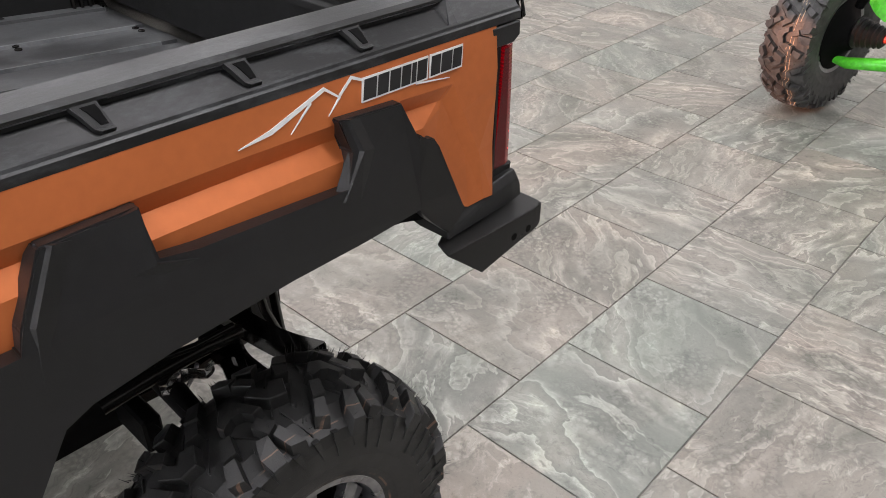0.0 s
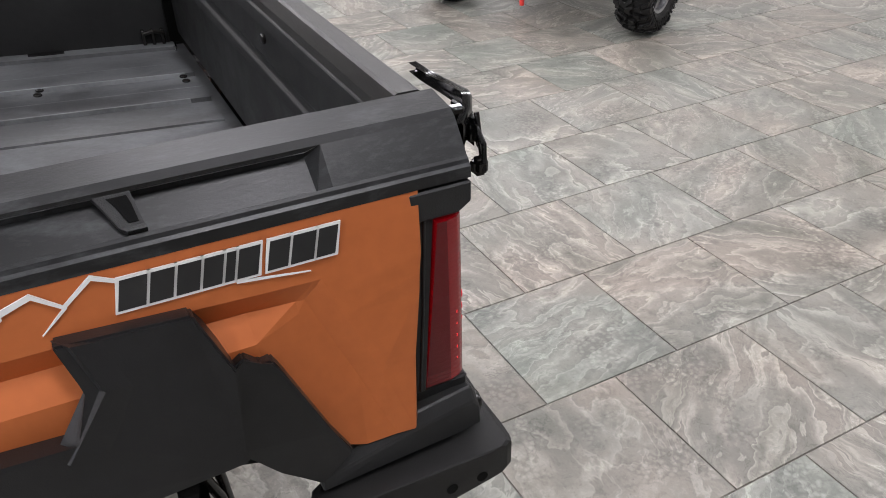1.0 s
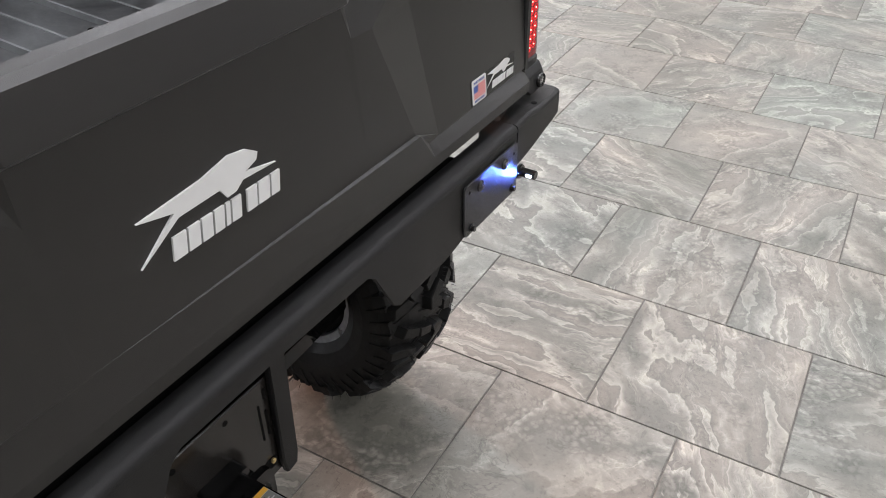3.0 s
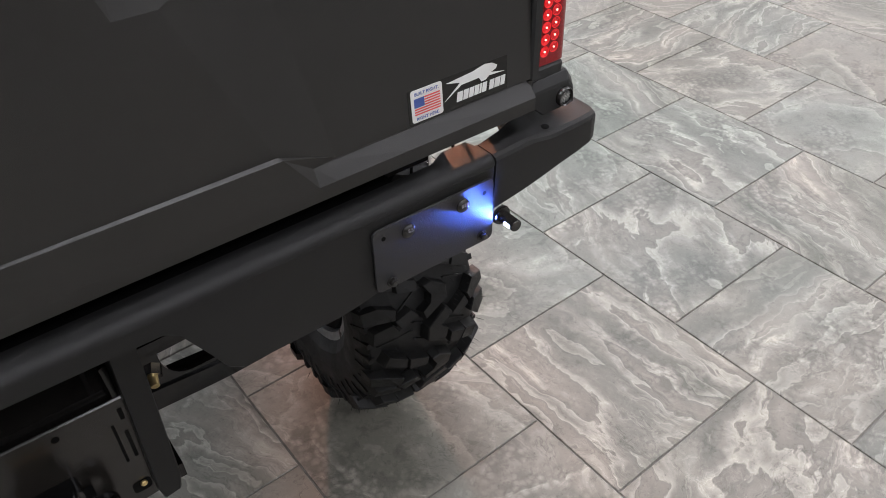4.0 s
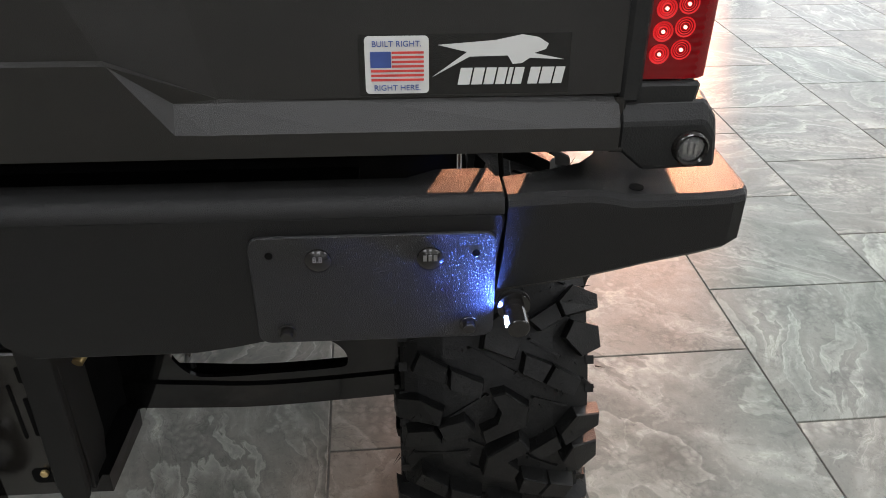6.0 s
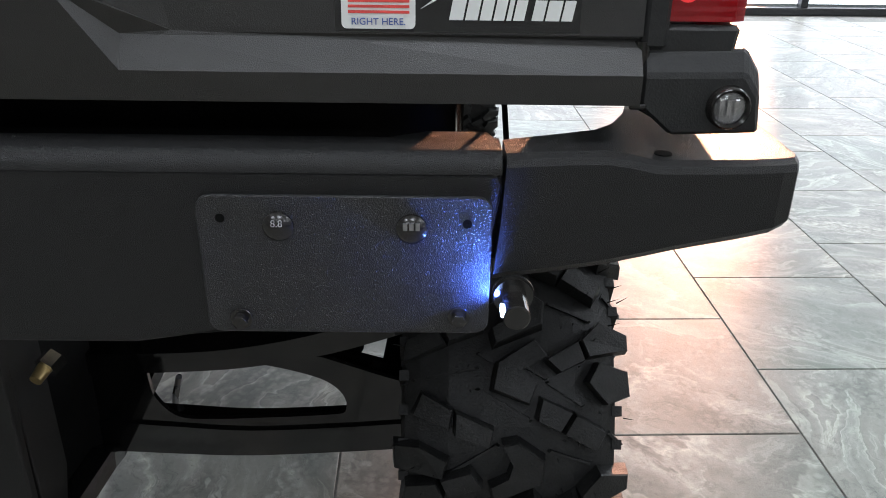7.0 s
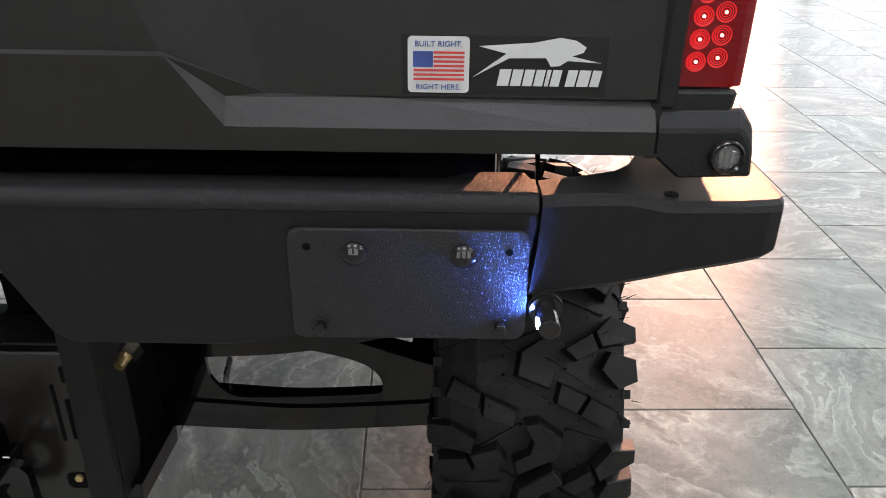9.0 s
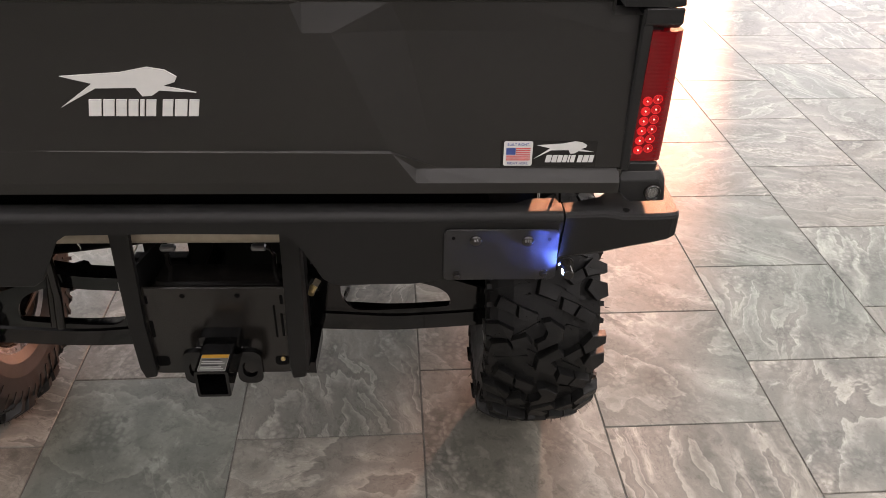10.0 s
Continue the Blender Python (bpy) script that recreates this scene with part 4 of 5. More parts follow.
# the middle of the face stands proud between two slanting facets
SLANT = {0.224: (0.232, 0.222), 0.288: (0.282, 0.242), 0.362: (0.345, 0.262), 0.342: (0.338, 0.262), 0.395: (0.412, 0.362), 0.378: (0.408, 0.362), 0.412: (0.428, 0.440), 0.401: (0.428, 0.440)}
for x in (-0.690, -0.6445, -0.644, -0.500, -0.412, -0.395, -0.362, -0.288, -0.224, -0.208, 0.0, 0.208, 0.224, 0.288, 0.342, 0.378, 0.401, 0.500, 0.648, 0.6485, 0.688):
    ax = abs(x)
    side_ = -1 if x < 0 else 1
    x_low, x_top = (side_ * v for v in SLANT.get(ax, (ax, ax)))
    by, bz = (0.0085, 1.159) if ax < 0.215 else (0.017 + 0.017 * (ax - 0.22), 1.160)
    proud = ax < 0.37
    top, low = (0.018, 0.011) if proud else (0.031, 0.0160)
    f_z = 1.100 if ax < 0.215 else 1.113
    led, ll, ly, lly = (0.937, 0.8875, 0.0088 - 0.011 * x, 0.0055) if ax < (0.35 if x > 0 else 0.37) else ((0.906, 0.8870, 0.0165 + 0.02 * (ax - 0.40), 0.0058) if ax > 0.40 else (0.9068, 0.8873, 0.0150, 0.0056))
    row = gate_row(x, x_low, x_top, by, bz, top, f_z, low if led > 0.92 else 0.0175, led, ll, ly, lly, 0.0062)
    rows.append(row if -0.6442 < x < 0.6482 else [(px, py, min(pz, 1.142 - 0.0003 * k)) for k, (px, py, pz) in enumerate(row)])
g = [[bm.verts.new(p) for p in r] for r in rows]
for a, b in zip(g, g[1:]):
    for w in range(14):
        bm.faces.new((a[w], a[(w + 1) % 14], b[(w + 1) % 14], b[w]))
bm.faces.new(g[0]); bm.faces.new(g[-1])
bmesh.ops.bevel(bm, geom=[e for e in bm.edges if len(e.link_faces) == 2 and e.calc_face_angle(0) > radians(25)], offset=0.0015, segments=1, affect="EDGES", clamp_overlap=True)
gate = part("tailgate", bm, "gate", car, "dark olive-black plastic tailgate, closed")
for x in (-0.587, -0.20, 0.20, 0.587):
    part("screw", disc(B(), (x, 1.150), 0.008, 0.064, 0.0705, "y", 14, 0.002), "gloss", gate)
part("inner_panel", slab(B(), [(0.052, 0.935), (0.070, 0.935), (0.072, 1.085), (0.0695, 1.098), (0.0640, 1.104), (0.0625, 1.112), (0.0665, 1.120), (0.0640, 1.165), (0.0610, 1.182), (0.052, 1.186)], "x", -0.634, 0.634, 0.0012), "plastic", gate, "ribbed black inner face of the tailgate")
# latch at the left end
# dark plate on the face: paints the shade of the recess under the lever
part("pocket", slab(B(), [(-0.686, 1.205), (-0.640, 1.192), (-0.618, 1.150), (-0.640, 1.125), (-0.686, 1.120)], "y", 0.012, 0.020, 0.003), "dark", gate)
bm = slab(B(), [(-0.688, 1.208), (-0.676, 1.208), (-0.668, 1.142), (-0.688, 1.138)], "y", -0.004, 0.013, 0.003)
latch = part("latch", bm, "arm", gate, "black lever latch at the end of the tailgate", True)
part("pivot_block", box(B(), (-0.702, -0.013, 1.168), (-0.676, -0.003, 1.196), 0.005, 2), "arm", latch, "", True)
part("pin", tube(B(), [(-0.655, -0.006, 1.200), (-0.680, -0.012, 1.197), (-0.712, -0.010, 1.176), (-0.722, -0.006, 1.152)], 0.0030), "arm", latch, "", True)
part("pin", tube(B(), [(-0.690, -0.014, 1.200), (-0.708, -0.012, 1.150)], 0.0028), "arm", latch, "", True)
part("bolt", disc(B(), (-0.668, 1.188), 0.0062, -0.016, -0.004, "y", 6, 0.001), "gloss", latch)
part("bolt", disc(B(), (-0.696, 1.170), 0.0075, -0.018, -0.013, "y", 14, 0.002), "gloss", latch)
part("catch", box(B(), (-0.722, -0.012, 1.146), (-0.706, 0.004, 1.164), 0.004, 2), "arm", latch, "", True)
rows = []
for x, y, z, w in ((-0.697, 0.002, 1.183, 0.0125), (-0.684, -0.012, 1.190, 0.0145), (-0.667, -0.022, 1.196, 0.0140), (-0.650, -0.028, 1.198, 0.0100), (-0.635, -0.0300, 1.197, 0.0080), (-0.605, -0.0305, 1.195, 0.0068), (-0.575, -0.0290, 1.194, 0.0062), (-0.558, -0.0265, 1.195, 0.0058), (-0.546, -0.0235, 1.1975, 0.0052), (-0.540, -0.0210, 1.2000, 0.0048)):
    rows.append([(x, y + 0.009, z + w), (x, y + 0.002, z + w), (x, y, z + w * 0.75), (x, y, z - w * 0.75), (x, y + 0.002, z - w), (x, y + 0.009, z - w)])
bm = B(); strip(bm, rows, (0.0, 0.0022, 0))
part("lever", bm, "lever", latch, "glossy black channel-section lever", 30)


for s in (-1, 1):
    hx = 0.6895 if s > 0 else -0.6790
    hinge = part("hinge", tube(B(), [(hx, 0.022, 0.868), (hx, 0.022, 0.905)], 0.0052, 12), "gloss", gate, "glossy black hinge pin", True)
    part("hinge_tab", box(B(), (hx - 0.007, 0.010, 0.8655), (hx + 0.004, 0.030, 0.8690), 0.001), "gloss", hinge)


def swoosh(parent, cx, cz, w, y0, y1, material="white"):
    """Emblem as a plain sweeping shape over a row of slanted bars."""
    P_ = lambda u, v: (cx + u * w, cz + v * w)
    bm = slab(B(), [P_(-0.52, -0.125), P_(-0.24, 0.025), P_(0.05, 0.03), P_(0.09, -0.035), P_(0.16, -0.03), P_(0.22, 0.01), P_(0.485, -0.005), P_(0.25, 0.045), P_(0.34, 0.075), P_(0.36, 0.115), P_(0.28, 0.165), P_(0.155, 0.186), P_(-0.05, 0.145), P_(-0.48, 0.115), P_(-0.26, 0.06)], "y", y0, y1)
    part("emblem", bm, material, parent, "plain white sweeping emblem")
    u = -0.33
    for wd in (0.105, 0.095, 0.090, 0.085, 0.045, 0.085, None, 0.090, 0.105, 0.085):
        if wd is None:
            u += 0.035
            continue
        bm = slab(B(), [P_(u, -0.190), P_(u + wd - 0.014, -0.190), P_(u + wd + 0.010, -0.062), P_(u + 0.024, -0.062)], "y", y0, y1)
        part("name_bar", bm, material, parent)
        u += wd


before = set(gate.children)
swoosh(gate, -0.023, 1.030, 0.190, 0.0122, 0.0150)
for ob in set(gate.children) - before:          # it leans with the face
    for vert in ob.data.vertices:
        vert.co.y += (vert.co.z - 1.030) * 0.035
sticker = part("sticker", slab(B(), [(0.505, 0.9095), (0.650, 0.9095), (0.650, 0.9510), (0.505, 0.9510)], "y", 0.0242, 0.031), "film", gate, "black sticker strip with a flag badge")
swoosh(sticker, 0.602, 0.9335, 0.090, 0.0236, 0.0241)
part("flag_badge", slab(B(), rounded(0.509, 0.9110, 0.5525, 0.9502, 0.003), "y", 0.0234, 0.0241), "white", sticker, "white badge with the flag of the United States")
for q in range(7):
    z = 0.9400 - q * 0.0031
    part("stripe", slab(B(), [(0.513 if q > 3 else 0.5272, z - 0.0016), (0.549, z - 0.0016), (0.549, z), (0.513 if q > 3 else 0.5272, z)], "y", 0.0230, 0.0233), "redink", sticker)
part("canton", slab(B(), [(0.5127, 0.9290), (0.5268, 0.9290), (0.5268, 0.9400), (0.5127, 0.9400)], "y", 0.0230, 0.0233), "blue", sticker)
lettering("lettering", "BUILT RIGHT.", 0.0056, pose(0.5307, 0.0231, 0.9450, 90), "blue", sticker)
lettering("lettering", "RIGHT HERE.", 0.0056, pose(0.5307, 0.0231, 0.9150, 90), "blue", sticker)

# the sticker lies on the leaning face
for ob in [sticker] + list(sticker.children_recursive):
    if ob.name.startswith("lettering"):
        ob.location.y += -0.007 + (ob.location.z - 0.909) * 0.070
    else:
        for vert in ob.data.vertices:
            vert.co.y += -0.007 + (vert.co.z - 0.909) * 0.070

# rear bumper
BY = -0.016
half_out = [(0.0, 0.8320), (0.604, 0.8320), (0.606, 0.825), (0.600, 0.790), (0.592, 0.740), (0.44, 0.727), (0.40, 0.719), (0.37, 0.713), (0.245, 0.713), (0.228, 0.725), (0.192, 0.800), (0.175, 0.812), (0.0, 0.812)]
out = half_out + [(-x + 0.02 if x < 0.25 and x > 0 else -x, z) for x, z in reversed(half_out[1:-1])]
bumper = part("bumper", slab(B(), out, "y", BY, BY + 0.006, 0.002), "steel", car, "powder-coated black steel rear bumper")
# rolled top edge; flange only at the ends
def roll(x0, x1, deep):
    R_ = 0.0120
    prof = [(BY - 0.0004, 0.8319)]
    for q in range(1, 7):
        a = radians(90 * q / 6)
        prof.append((BY - 0.0004 + R_ - R_ * math.cos(a), 0.8319 + R_ * math.sin(a)))
    prof += [(deep, 0.8439), (deep, 0.8399)]
    for q in range(6, -1, -1):
        a = radians(90 * q / 6)
        prof.append((BY + 0.0036 + (R_ - 0.004) * (1 - math.cos(a)), 0.8319 + (R_ - 0.004) * math.sin(a)))
    return slab(B(), prof, "x", x0, x1)


part("rolled_edge", roll(-0.605, 0.605, 0.0200), "steel", bumper, "", True)
for s in (-1, 1):
    part("flange", slab(B(), [(s * 0.535, 0.0202), (s * 0.602, 0.0202), (s * 0.598, 0.034), (s * 0.560, 0.034)], "z", 0.8397, 0.8437), "steel", bumper)


def bumper_end(s):
    """A hollow-looking boxed end: rings from its lower to its upper edge."""
    X = lambda v: s * v
    # across x: front y, back y, top at the front, top at the back, bottom
    cuts = [(0.6075, BY, 0.020, 0.8365, 0.8365, 0.760), (0.645, BY, 0.026, 0.8385, 0.8390, 0.766), (0.668, BY, 0.034, 0.8390, 0.8395, 0.770), (0.682, BY, 0.050, 0.8370, 0.8390, 0.773), (0.697, BY, 0.085, 0.8335, 0.8370, 0.7765), (0.715, BY, 0.150, 0.8335, 0.8355, 0.781),
            (0.752, BY, 0.215, 0.8340, 0.8350, 0.7885), (0.774, BY + 0.0015, 0.224, 0.8345, 0.8350, 0.7930), (0.7835, BY + 0.005, 0.227, 0.8345, 0.8350, 0.7965), (0.788, BY + 0.013, 0.227, 0.8335, 0.8350, 0.797), (0.7895, 0.010, 0.220, 0.8315, 0.8350, 0.796)]
    bm = B(); g = []
    for k, (x, yf, yb, zt, zc, zb) in enumerate(cuts):
        lean = 0.0055 if k == 0 else 0.0
        deep = min(1.0, max(0.0, (yb - 0.05) / 0.16))
        ym, zm = yf + 0.66 * (yb - yf), zb - 0.004 * (1 - deep) + (0.771 - zb) * deep
        z5 = zc + (0.842 - zc) * deep - 0.004 - 0.03 * (1 - deep)
        ring = [(x - lean, yf + 0.006, zb), (x - lean, yf, zb + 0.006), (x - lean * 0.4, yf, (zb + zt) / 2), (x, yf, zt), (x, yf + 0.0022, zt + 0.0042), (x, yf + 0.0080, zt + 0.0065), (x, yb, zc + 0.0065), (x, yb, z5), (x - lean, ym, zm)]
        g.append([bm.verts.new((X(a), b, c)) for a, b, c in ring])
    for a, b in zip(g, g[1:]):
        for w in range(9):
            bm.faces.new((a[w], a[(w + 1) % 9], b[(w + 1) % 9], b[w]))
    bm.faces.new(g[0]); bm.faces.new(g[-1])
    end = part("end_cap", bm, "steel", bumper, "curved steel bumper end", 16)
    for y, z in ((0.030, 0.805), (0.068, 0.805)):
        part("hole", disc(B(), (y, z), 0.007, X(0.7875), X(0.7899), "x", 14), "dark", end)
    part("hole", disc(B(), (X(0.705), 0.003), 0.0055, 0.8385, 0.8408, "z", 14), "dark", end)


for s in (-1, 1):
    before = set(bumper.children)
    bumper_end(s)
    if s < 0:
        for ob in set(bumper.children) - before:
            ob.location = (0.002, 0, 0)
plate = part("plate", slab(B(), rounded(0.4205, 0.7250, 0.6000, 0.8190, 0.009), "y", BY - 0.0045, BY - 0.001, 0.0006), "plate", bumper, "black hammered-finish number plate bracket, empty")
PY = BY - 0.0045
for x, z, kind in ((0.4352, 0.8045, "h"), (0.5848, 0.8020, "h"), (0.4700, 0.7995, "b"), (0.5510, 0.7985, "b"), (0.4420, 0.7355, "x"), (0.5810, 0.7375, "x")):
    if kind == "h":
        part("hole", disc(B(), (x, z), 0.0030, PY - 0.0004, PY + 0.001, "y", 12), "dark", plate)
    elif kind == "b":
        bm = lathe(B(), [(PY, 0.0097), (PY - 0.0018, 0.0095), (PY - 0.0042, 0.007), (PY - 0.0054, 0.003), (PY - 0.0056, 0.0008)], 24, "y", (x, 0, z))
        bt = part("bolt", bm, "gloss", plate, "domed black bolt head", True)
        if x < 0.5:
            lettering("lettering", "8.8", 0.0060, pose(x, PY - 0.0054, z + 0.0035, 68), "alloy", bt)
        else:
            for q in (-1, 0, 1):
                part("mark_bar", box(B(), (x + q * 0.0038 - 0.0013, PY - 0.0056, z + 0.001), (x + q * 0.0038 + 0.0013, PY - 0.0046, z + 0.0055)), "alloy", bt)
    else:
        bm = B(); disc(bm, (x, z), 0.0072, PY - 0.0016, PY, "y", 20, 0.0004); disc(bm, (x, z), 0.0050, PY - 0.0075, PY - 0.0015, "y", 6, 0.0006)
        part("bolt", bm, "gloss", plate, "hexagon black bolt")
# plate lamp: a stubby LED bolt beside the plate
bm = B()
LX, LZ = 0.6150, 0.7530
lathe(bm, [(-0.004, 0.0125), (-0.0065, 0.0125), (-0.0065, 0.0080), (-0.004, 0.0080)], 28, "y", (LX, BY, LZ), True)
disc(bm, (LX, LZ), 0.0083, BY - 0.034, BY - 0.002, "y", 28, 0.001)
lampb = part("plate_lamp", bm, "gloss", bumper, "small black LED plate lamp, lit blue-white", True)
part("led", box(B(), (LX - 0.0093, BY - 0.029, LZ - 0.0022), (LX - 0.0080, BY - 0.019, LZ + 0.0026), 0.0004), "plate_led", lampb, "glowing blue-white LED")
part("washer", lathe(B(), [(-0.0010, 0.0135), (-0.0038, 0.0135), (-0.0038, 0.0080), (-0.0010, 0.0080)], 28, "y", (LX, BY, LZ), True), "steel", lampb)
sp = new("plate_lamp_light", bpy.data.lights.new("plate_lamp_light", "SPOT"))
sp.data.energy, sp.data.color, sp.data.shadow_soft_size, sp.data.spot_size, sp.data.spot_blend = 0.70, (0.085, 0.18, 1.0), 0.0025, radians(150), 0.6
sp.matrix_world = look((LX - 0.0112, BY - 0.0240, LZ + 0.001), (LX - 0.0112 - 0.08, BY - 0.012, LZ + 0.052))

# hitch
HY = 0.168
hitch = part("hitch_plate", slab(B(), [(-0.168, 0.363), (-0.13, 0.361), (0.11, 0.360), (0.152, 0.361), (0.152, 0.573), (-0.164, 0.575)], "y", HY, HY + 0.006, 0.002), "hitch_gloss", car, "glossy black steel hitch plate")
for edge in ([(-0.132, 0.812), (-0.132, 0.694), (-0.141, 0.50), (-0.138, 0.385), (-0.141, 0.362), (-0.164, 0.358), (-0.169, 0.385), (-0.172, 0.50), (-0.166, 0.694), (-0.166, 0.812)],
             [(0.172, 0.812), (0.167, 0.650), (0.162, 0.385), (0.156, 0.357), (0.130, 0.353), (0.125, 0.385), (0.1335, 0.674), (0.138, 0.812)]):
    bm = slab(B(), edge, "y", HY - 0.0145, HY - 0.0005, 0.003)
    side = 1 if edge[0][0] > 0 else -1
    e = max(abs(x) for x, z in edge if z < 0.6) * side
    slab(bm, [(HY + 0.0065, 0.800), (HY + 0.055, 0.79), (HY + 0.066, 0.70), (HY + 0.066, 0.40), (HY + 0.050, 0.358), (HY + 0.0065, 0.358)], "x", e - 0.008 * side, e - 0.002 * side, 0.001)
    part("post", bm, "steel", hitch, "black steel hitch post of channel section")
for x0, z0, x1, z1, r in ((-0.1405, 0.381, -0.1130, 0.4065, 0.007), (0.0965, 0.380, 0.1230, 0.4035, 0.007), (-0.1365, 0.455, -0.1290, 0.497, 0.003), (-0.1350, 0.537, -0.1300, 0.556, 0.002), (0.1185, 0.534, 0.1245, 0.556, 0.002), (0.1040, 0.452, 0.1080, 0.532, 0.0018), (0.1165, 0.455, 0.1215, 0.512, 0.0018)):
    part("slot", slab(B(), rounded(x0, z0, x1, z1, r), "y", HY - 0.0008, HY + 0.001), "dark", hitch)
part("bolt", disc(B(), (0.1125, 0.398), 0.0055, HY - 0.006, HY - 0.001, "y", 6, 0.001), "zinc", hitch, "yellow-zinc bolt in the slot")
def ring_slab(bm, o, i_, y0, y1):
    """A closed band between two outlines in x and z, thick from y0 to y1."""
    V = [[bm.verts.new((x, y, z)) for x, z in ring] for ring, y in ((o, y0), (i_, y0), (i_, y1), (o, y1))]
    n = len(o)
    for a, b in ((0, 1), (1, 2), (2, 3), (3, 0)):
        for w in range(n):
            bm.faces.new((V[a][w], V[a][(w + 1) % n], V[b][(w + 1) % n], V[b][w]))
    return bm


part("collar", ring_slab(B(), rounded(-0.038, 0.398, 0.0405, 0.478, 0.006), rounded(-0.0302, 0.4073, 0.0327, 0.4697, 0.003), HY - 0.030, HY - 0.0005), "arm", hitch)
bm = ring_slab(B(), rounded(-0.030, 0.4075, 0.0325, 0.4695, 0.005), rounded(-0.0245, 0.413, 0.027, 0.464, 0.003), 0.050, 0.166)
rec = part("receiver_tube", bm, "arm", hitch, "square receiver tube with a warning label")
part("tube_back", box(B(), (-0.024, 0.145, 0.4135), (0.0265, 0.165, 0.4635)), "dark", rec)
TZ = 0.4697
part("label_back", box(B(), (-0.0235, 0.052, TZ), (0.0275, 0.097, TZ + 0.0006)), "white", rec)
part("label_band", box(B(), (-0.0230, 0.0875, TZ + 0.0007), (0.0270, 0.0965, TZ + 0.0010)), "amber", rec)
part("label_panel", box(B(), (-0.0230, 0.0525, TZ + 0.0007), (0.0270, 0.0868, TZ + 0.0010)), "label_grey", rec)
for q in range(6):
    part("text_bar", box(B(), (-0.020, 0.0560 + q * 0.0050, TZ + 0.0011), (0.023 - 0.005 * (q % 3), 0.0580 + q * 0.0050, TZ + 0.0013)), "ink" if q in (2, 5) else "white", rec)
for side in (-1, 1):
    c = 0.0015 + side * 0.0515
    o = rounded(c - 0.0245, 0.368, c + 0.0245, 0.449, 0.018, 5); i_ = rounded(c - 0.0140, 0.384, c + 0.0140, 0.424, 0.0135, 5)
    part("chain_loop", ring_slab(B(), o, i_, HY - 0.040, HY - 0.027), "arm", hitch, "flat chain loop with an oval eye")
    part("loop_web", box(B(), (min(c, c - side * 0.02) , HY - 0.0265, 0.43), (max(c, c - side * 0.02), HY - 0.001, 0.449), 0.002), "arm", hitch)
for x in (-0.0634, 0.0395):
    part("hole", disc(B(), (x, 0.5555), 0.0052, HY - 0.0008, HY + 0.001, "y", 12), "dark", hitch)
# dark rear case above the hitch plate, with wire clips
part("rear_case", box(B(), (-0.128, 0.200, 0.46), (0.122, 0.270, 0.562), 0.006, 2), "gloss", car, "black rear case behind the hitch plate", True)
part("case_bracket", slab(B(), [(-0.166, 0.50), (-0.148, 0.50), (-0.146, 0.60), (-0.152, 0.72), (-0.166, 0.72)], "y", 0.296, 0.302, 0.001), "dark", car)
for x, hook in ((-0.094, [(-0.094, 0.241, 0.612), (-0.104, 0.241, 0.602), (-0.106, 0.243, 0.580), (-0.100, 0.246, 0.556)]), (0.079, [(0.079, 0.237, 0.619), (0.098, 0.237, 0.617), (0.104, 0.237, 0.604), (0.101, 0.240, 0.556)])):
    clip = part("wire_clip", tube(B(), hook, 0.0045, 8), "gloss", car, "bent black wire clip", True)
    part("clip_head", box(B(), (x - 0.017, 0.230, 0.613), (x + 0.012, 0.246, 0.624), 0.003), "alloy", clip, "bright clip end")

part("cross_bar", tube(B(), [(-0.36, 0.212, 0.668), (0.36, 0.212, 0.668)], 0.018, 16), "tube_beige", car, "pale beige-grey cross tube", True)

# near-black backings added: the shade in seams and gate gap, as colour
for s in (-1, 1):
    part("seam_bracket", box(B(), (s * 0.606 - 0.010, -0.002, 0.770), (s * 0.606 + 0.010, 0.004, 0.838), 0.001), "dark", bumper)
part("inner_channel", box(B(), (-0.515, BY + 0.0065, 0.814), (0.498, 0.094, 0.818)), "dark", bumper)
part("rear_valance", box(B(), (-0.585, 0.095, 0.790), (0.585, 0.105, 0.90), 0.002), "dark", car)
part("cab_body", box(B(), (-0.70, 1.12, 0.62), (0.70, 2.75, 1.30), 0.06, 3), "dark", car, "plain closed cab body ahead of the bed")
part("cab_roof", box(B(), (-0.68, 1.14, 1.32), (0.68, 2.30, 1.95), 0.08, 3), "plastic", car)
for wx in (-0.65, 0.65):
    wheel(car, (wx, 2.50, 0.330), 1 if wx > 0 else -1)
for pts in ([(-0.345, 0.285, 0.80), (-0.355, 0.288, 0.66), (-0.352, 0.280, 0.545), (-0.352, 0.275, 0.48), (-0.362, 0.270, 0.40)], [(-0.352, 0.325, 0.80), (-0.366, 0.330, 0.66), (-0.366, 0.315, 0.56), (-0.368, 0.285, 0.47), (-0.375, 0.275, 0.40)]):
    part("hose", tube(B(), pts, 0.0095, 12), "gloss", car, "glossy black hose beside the wheel", True)
part("hose_bracket", slab(B(), rounded(0.250, 0.585, 0.300, 0.640, 0.010), "x", -0.360, -0.346, 0.003), "gloss", car, "", True)
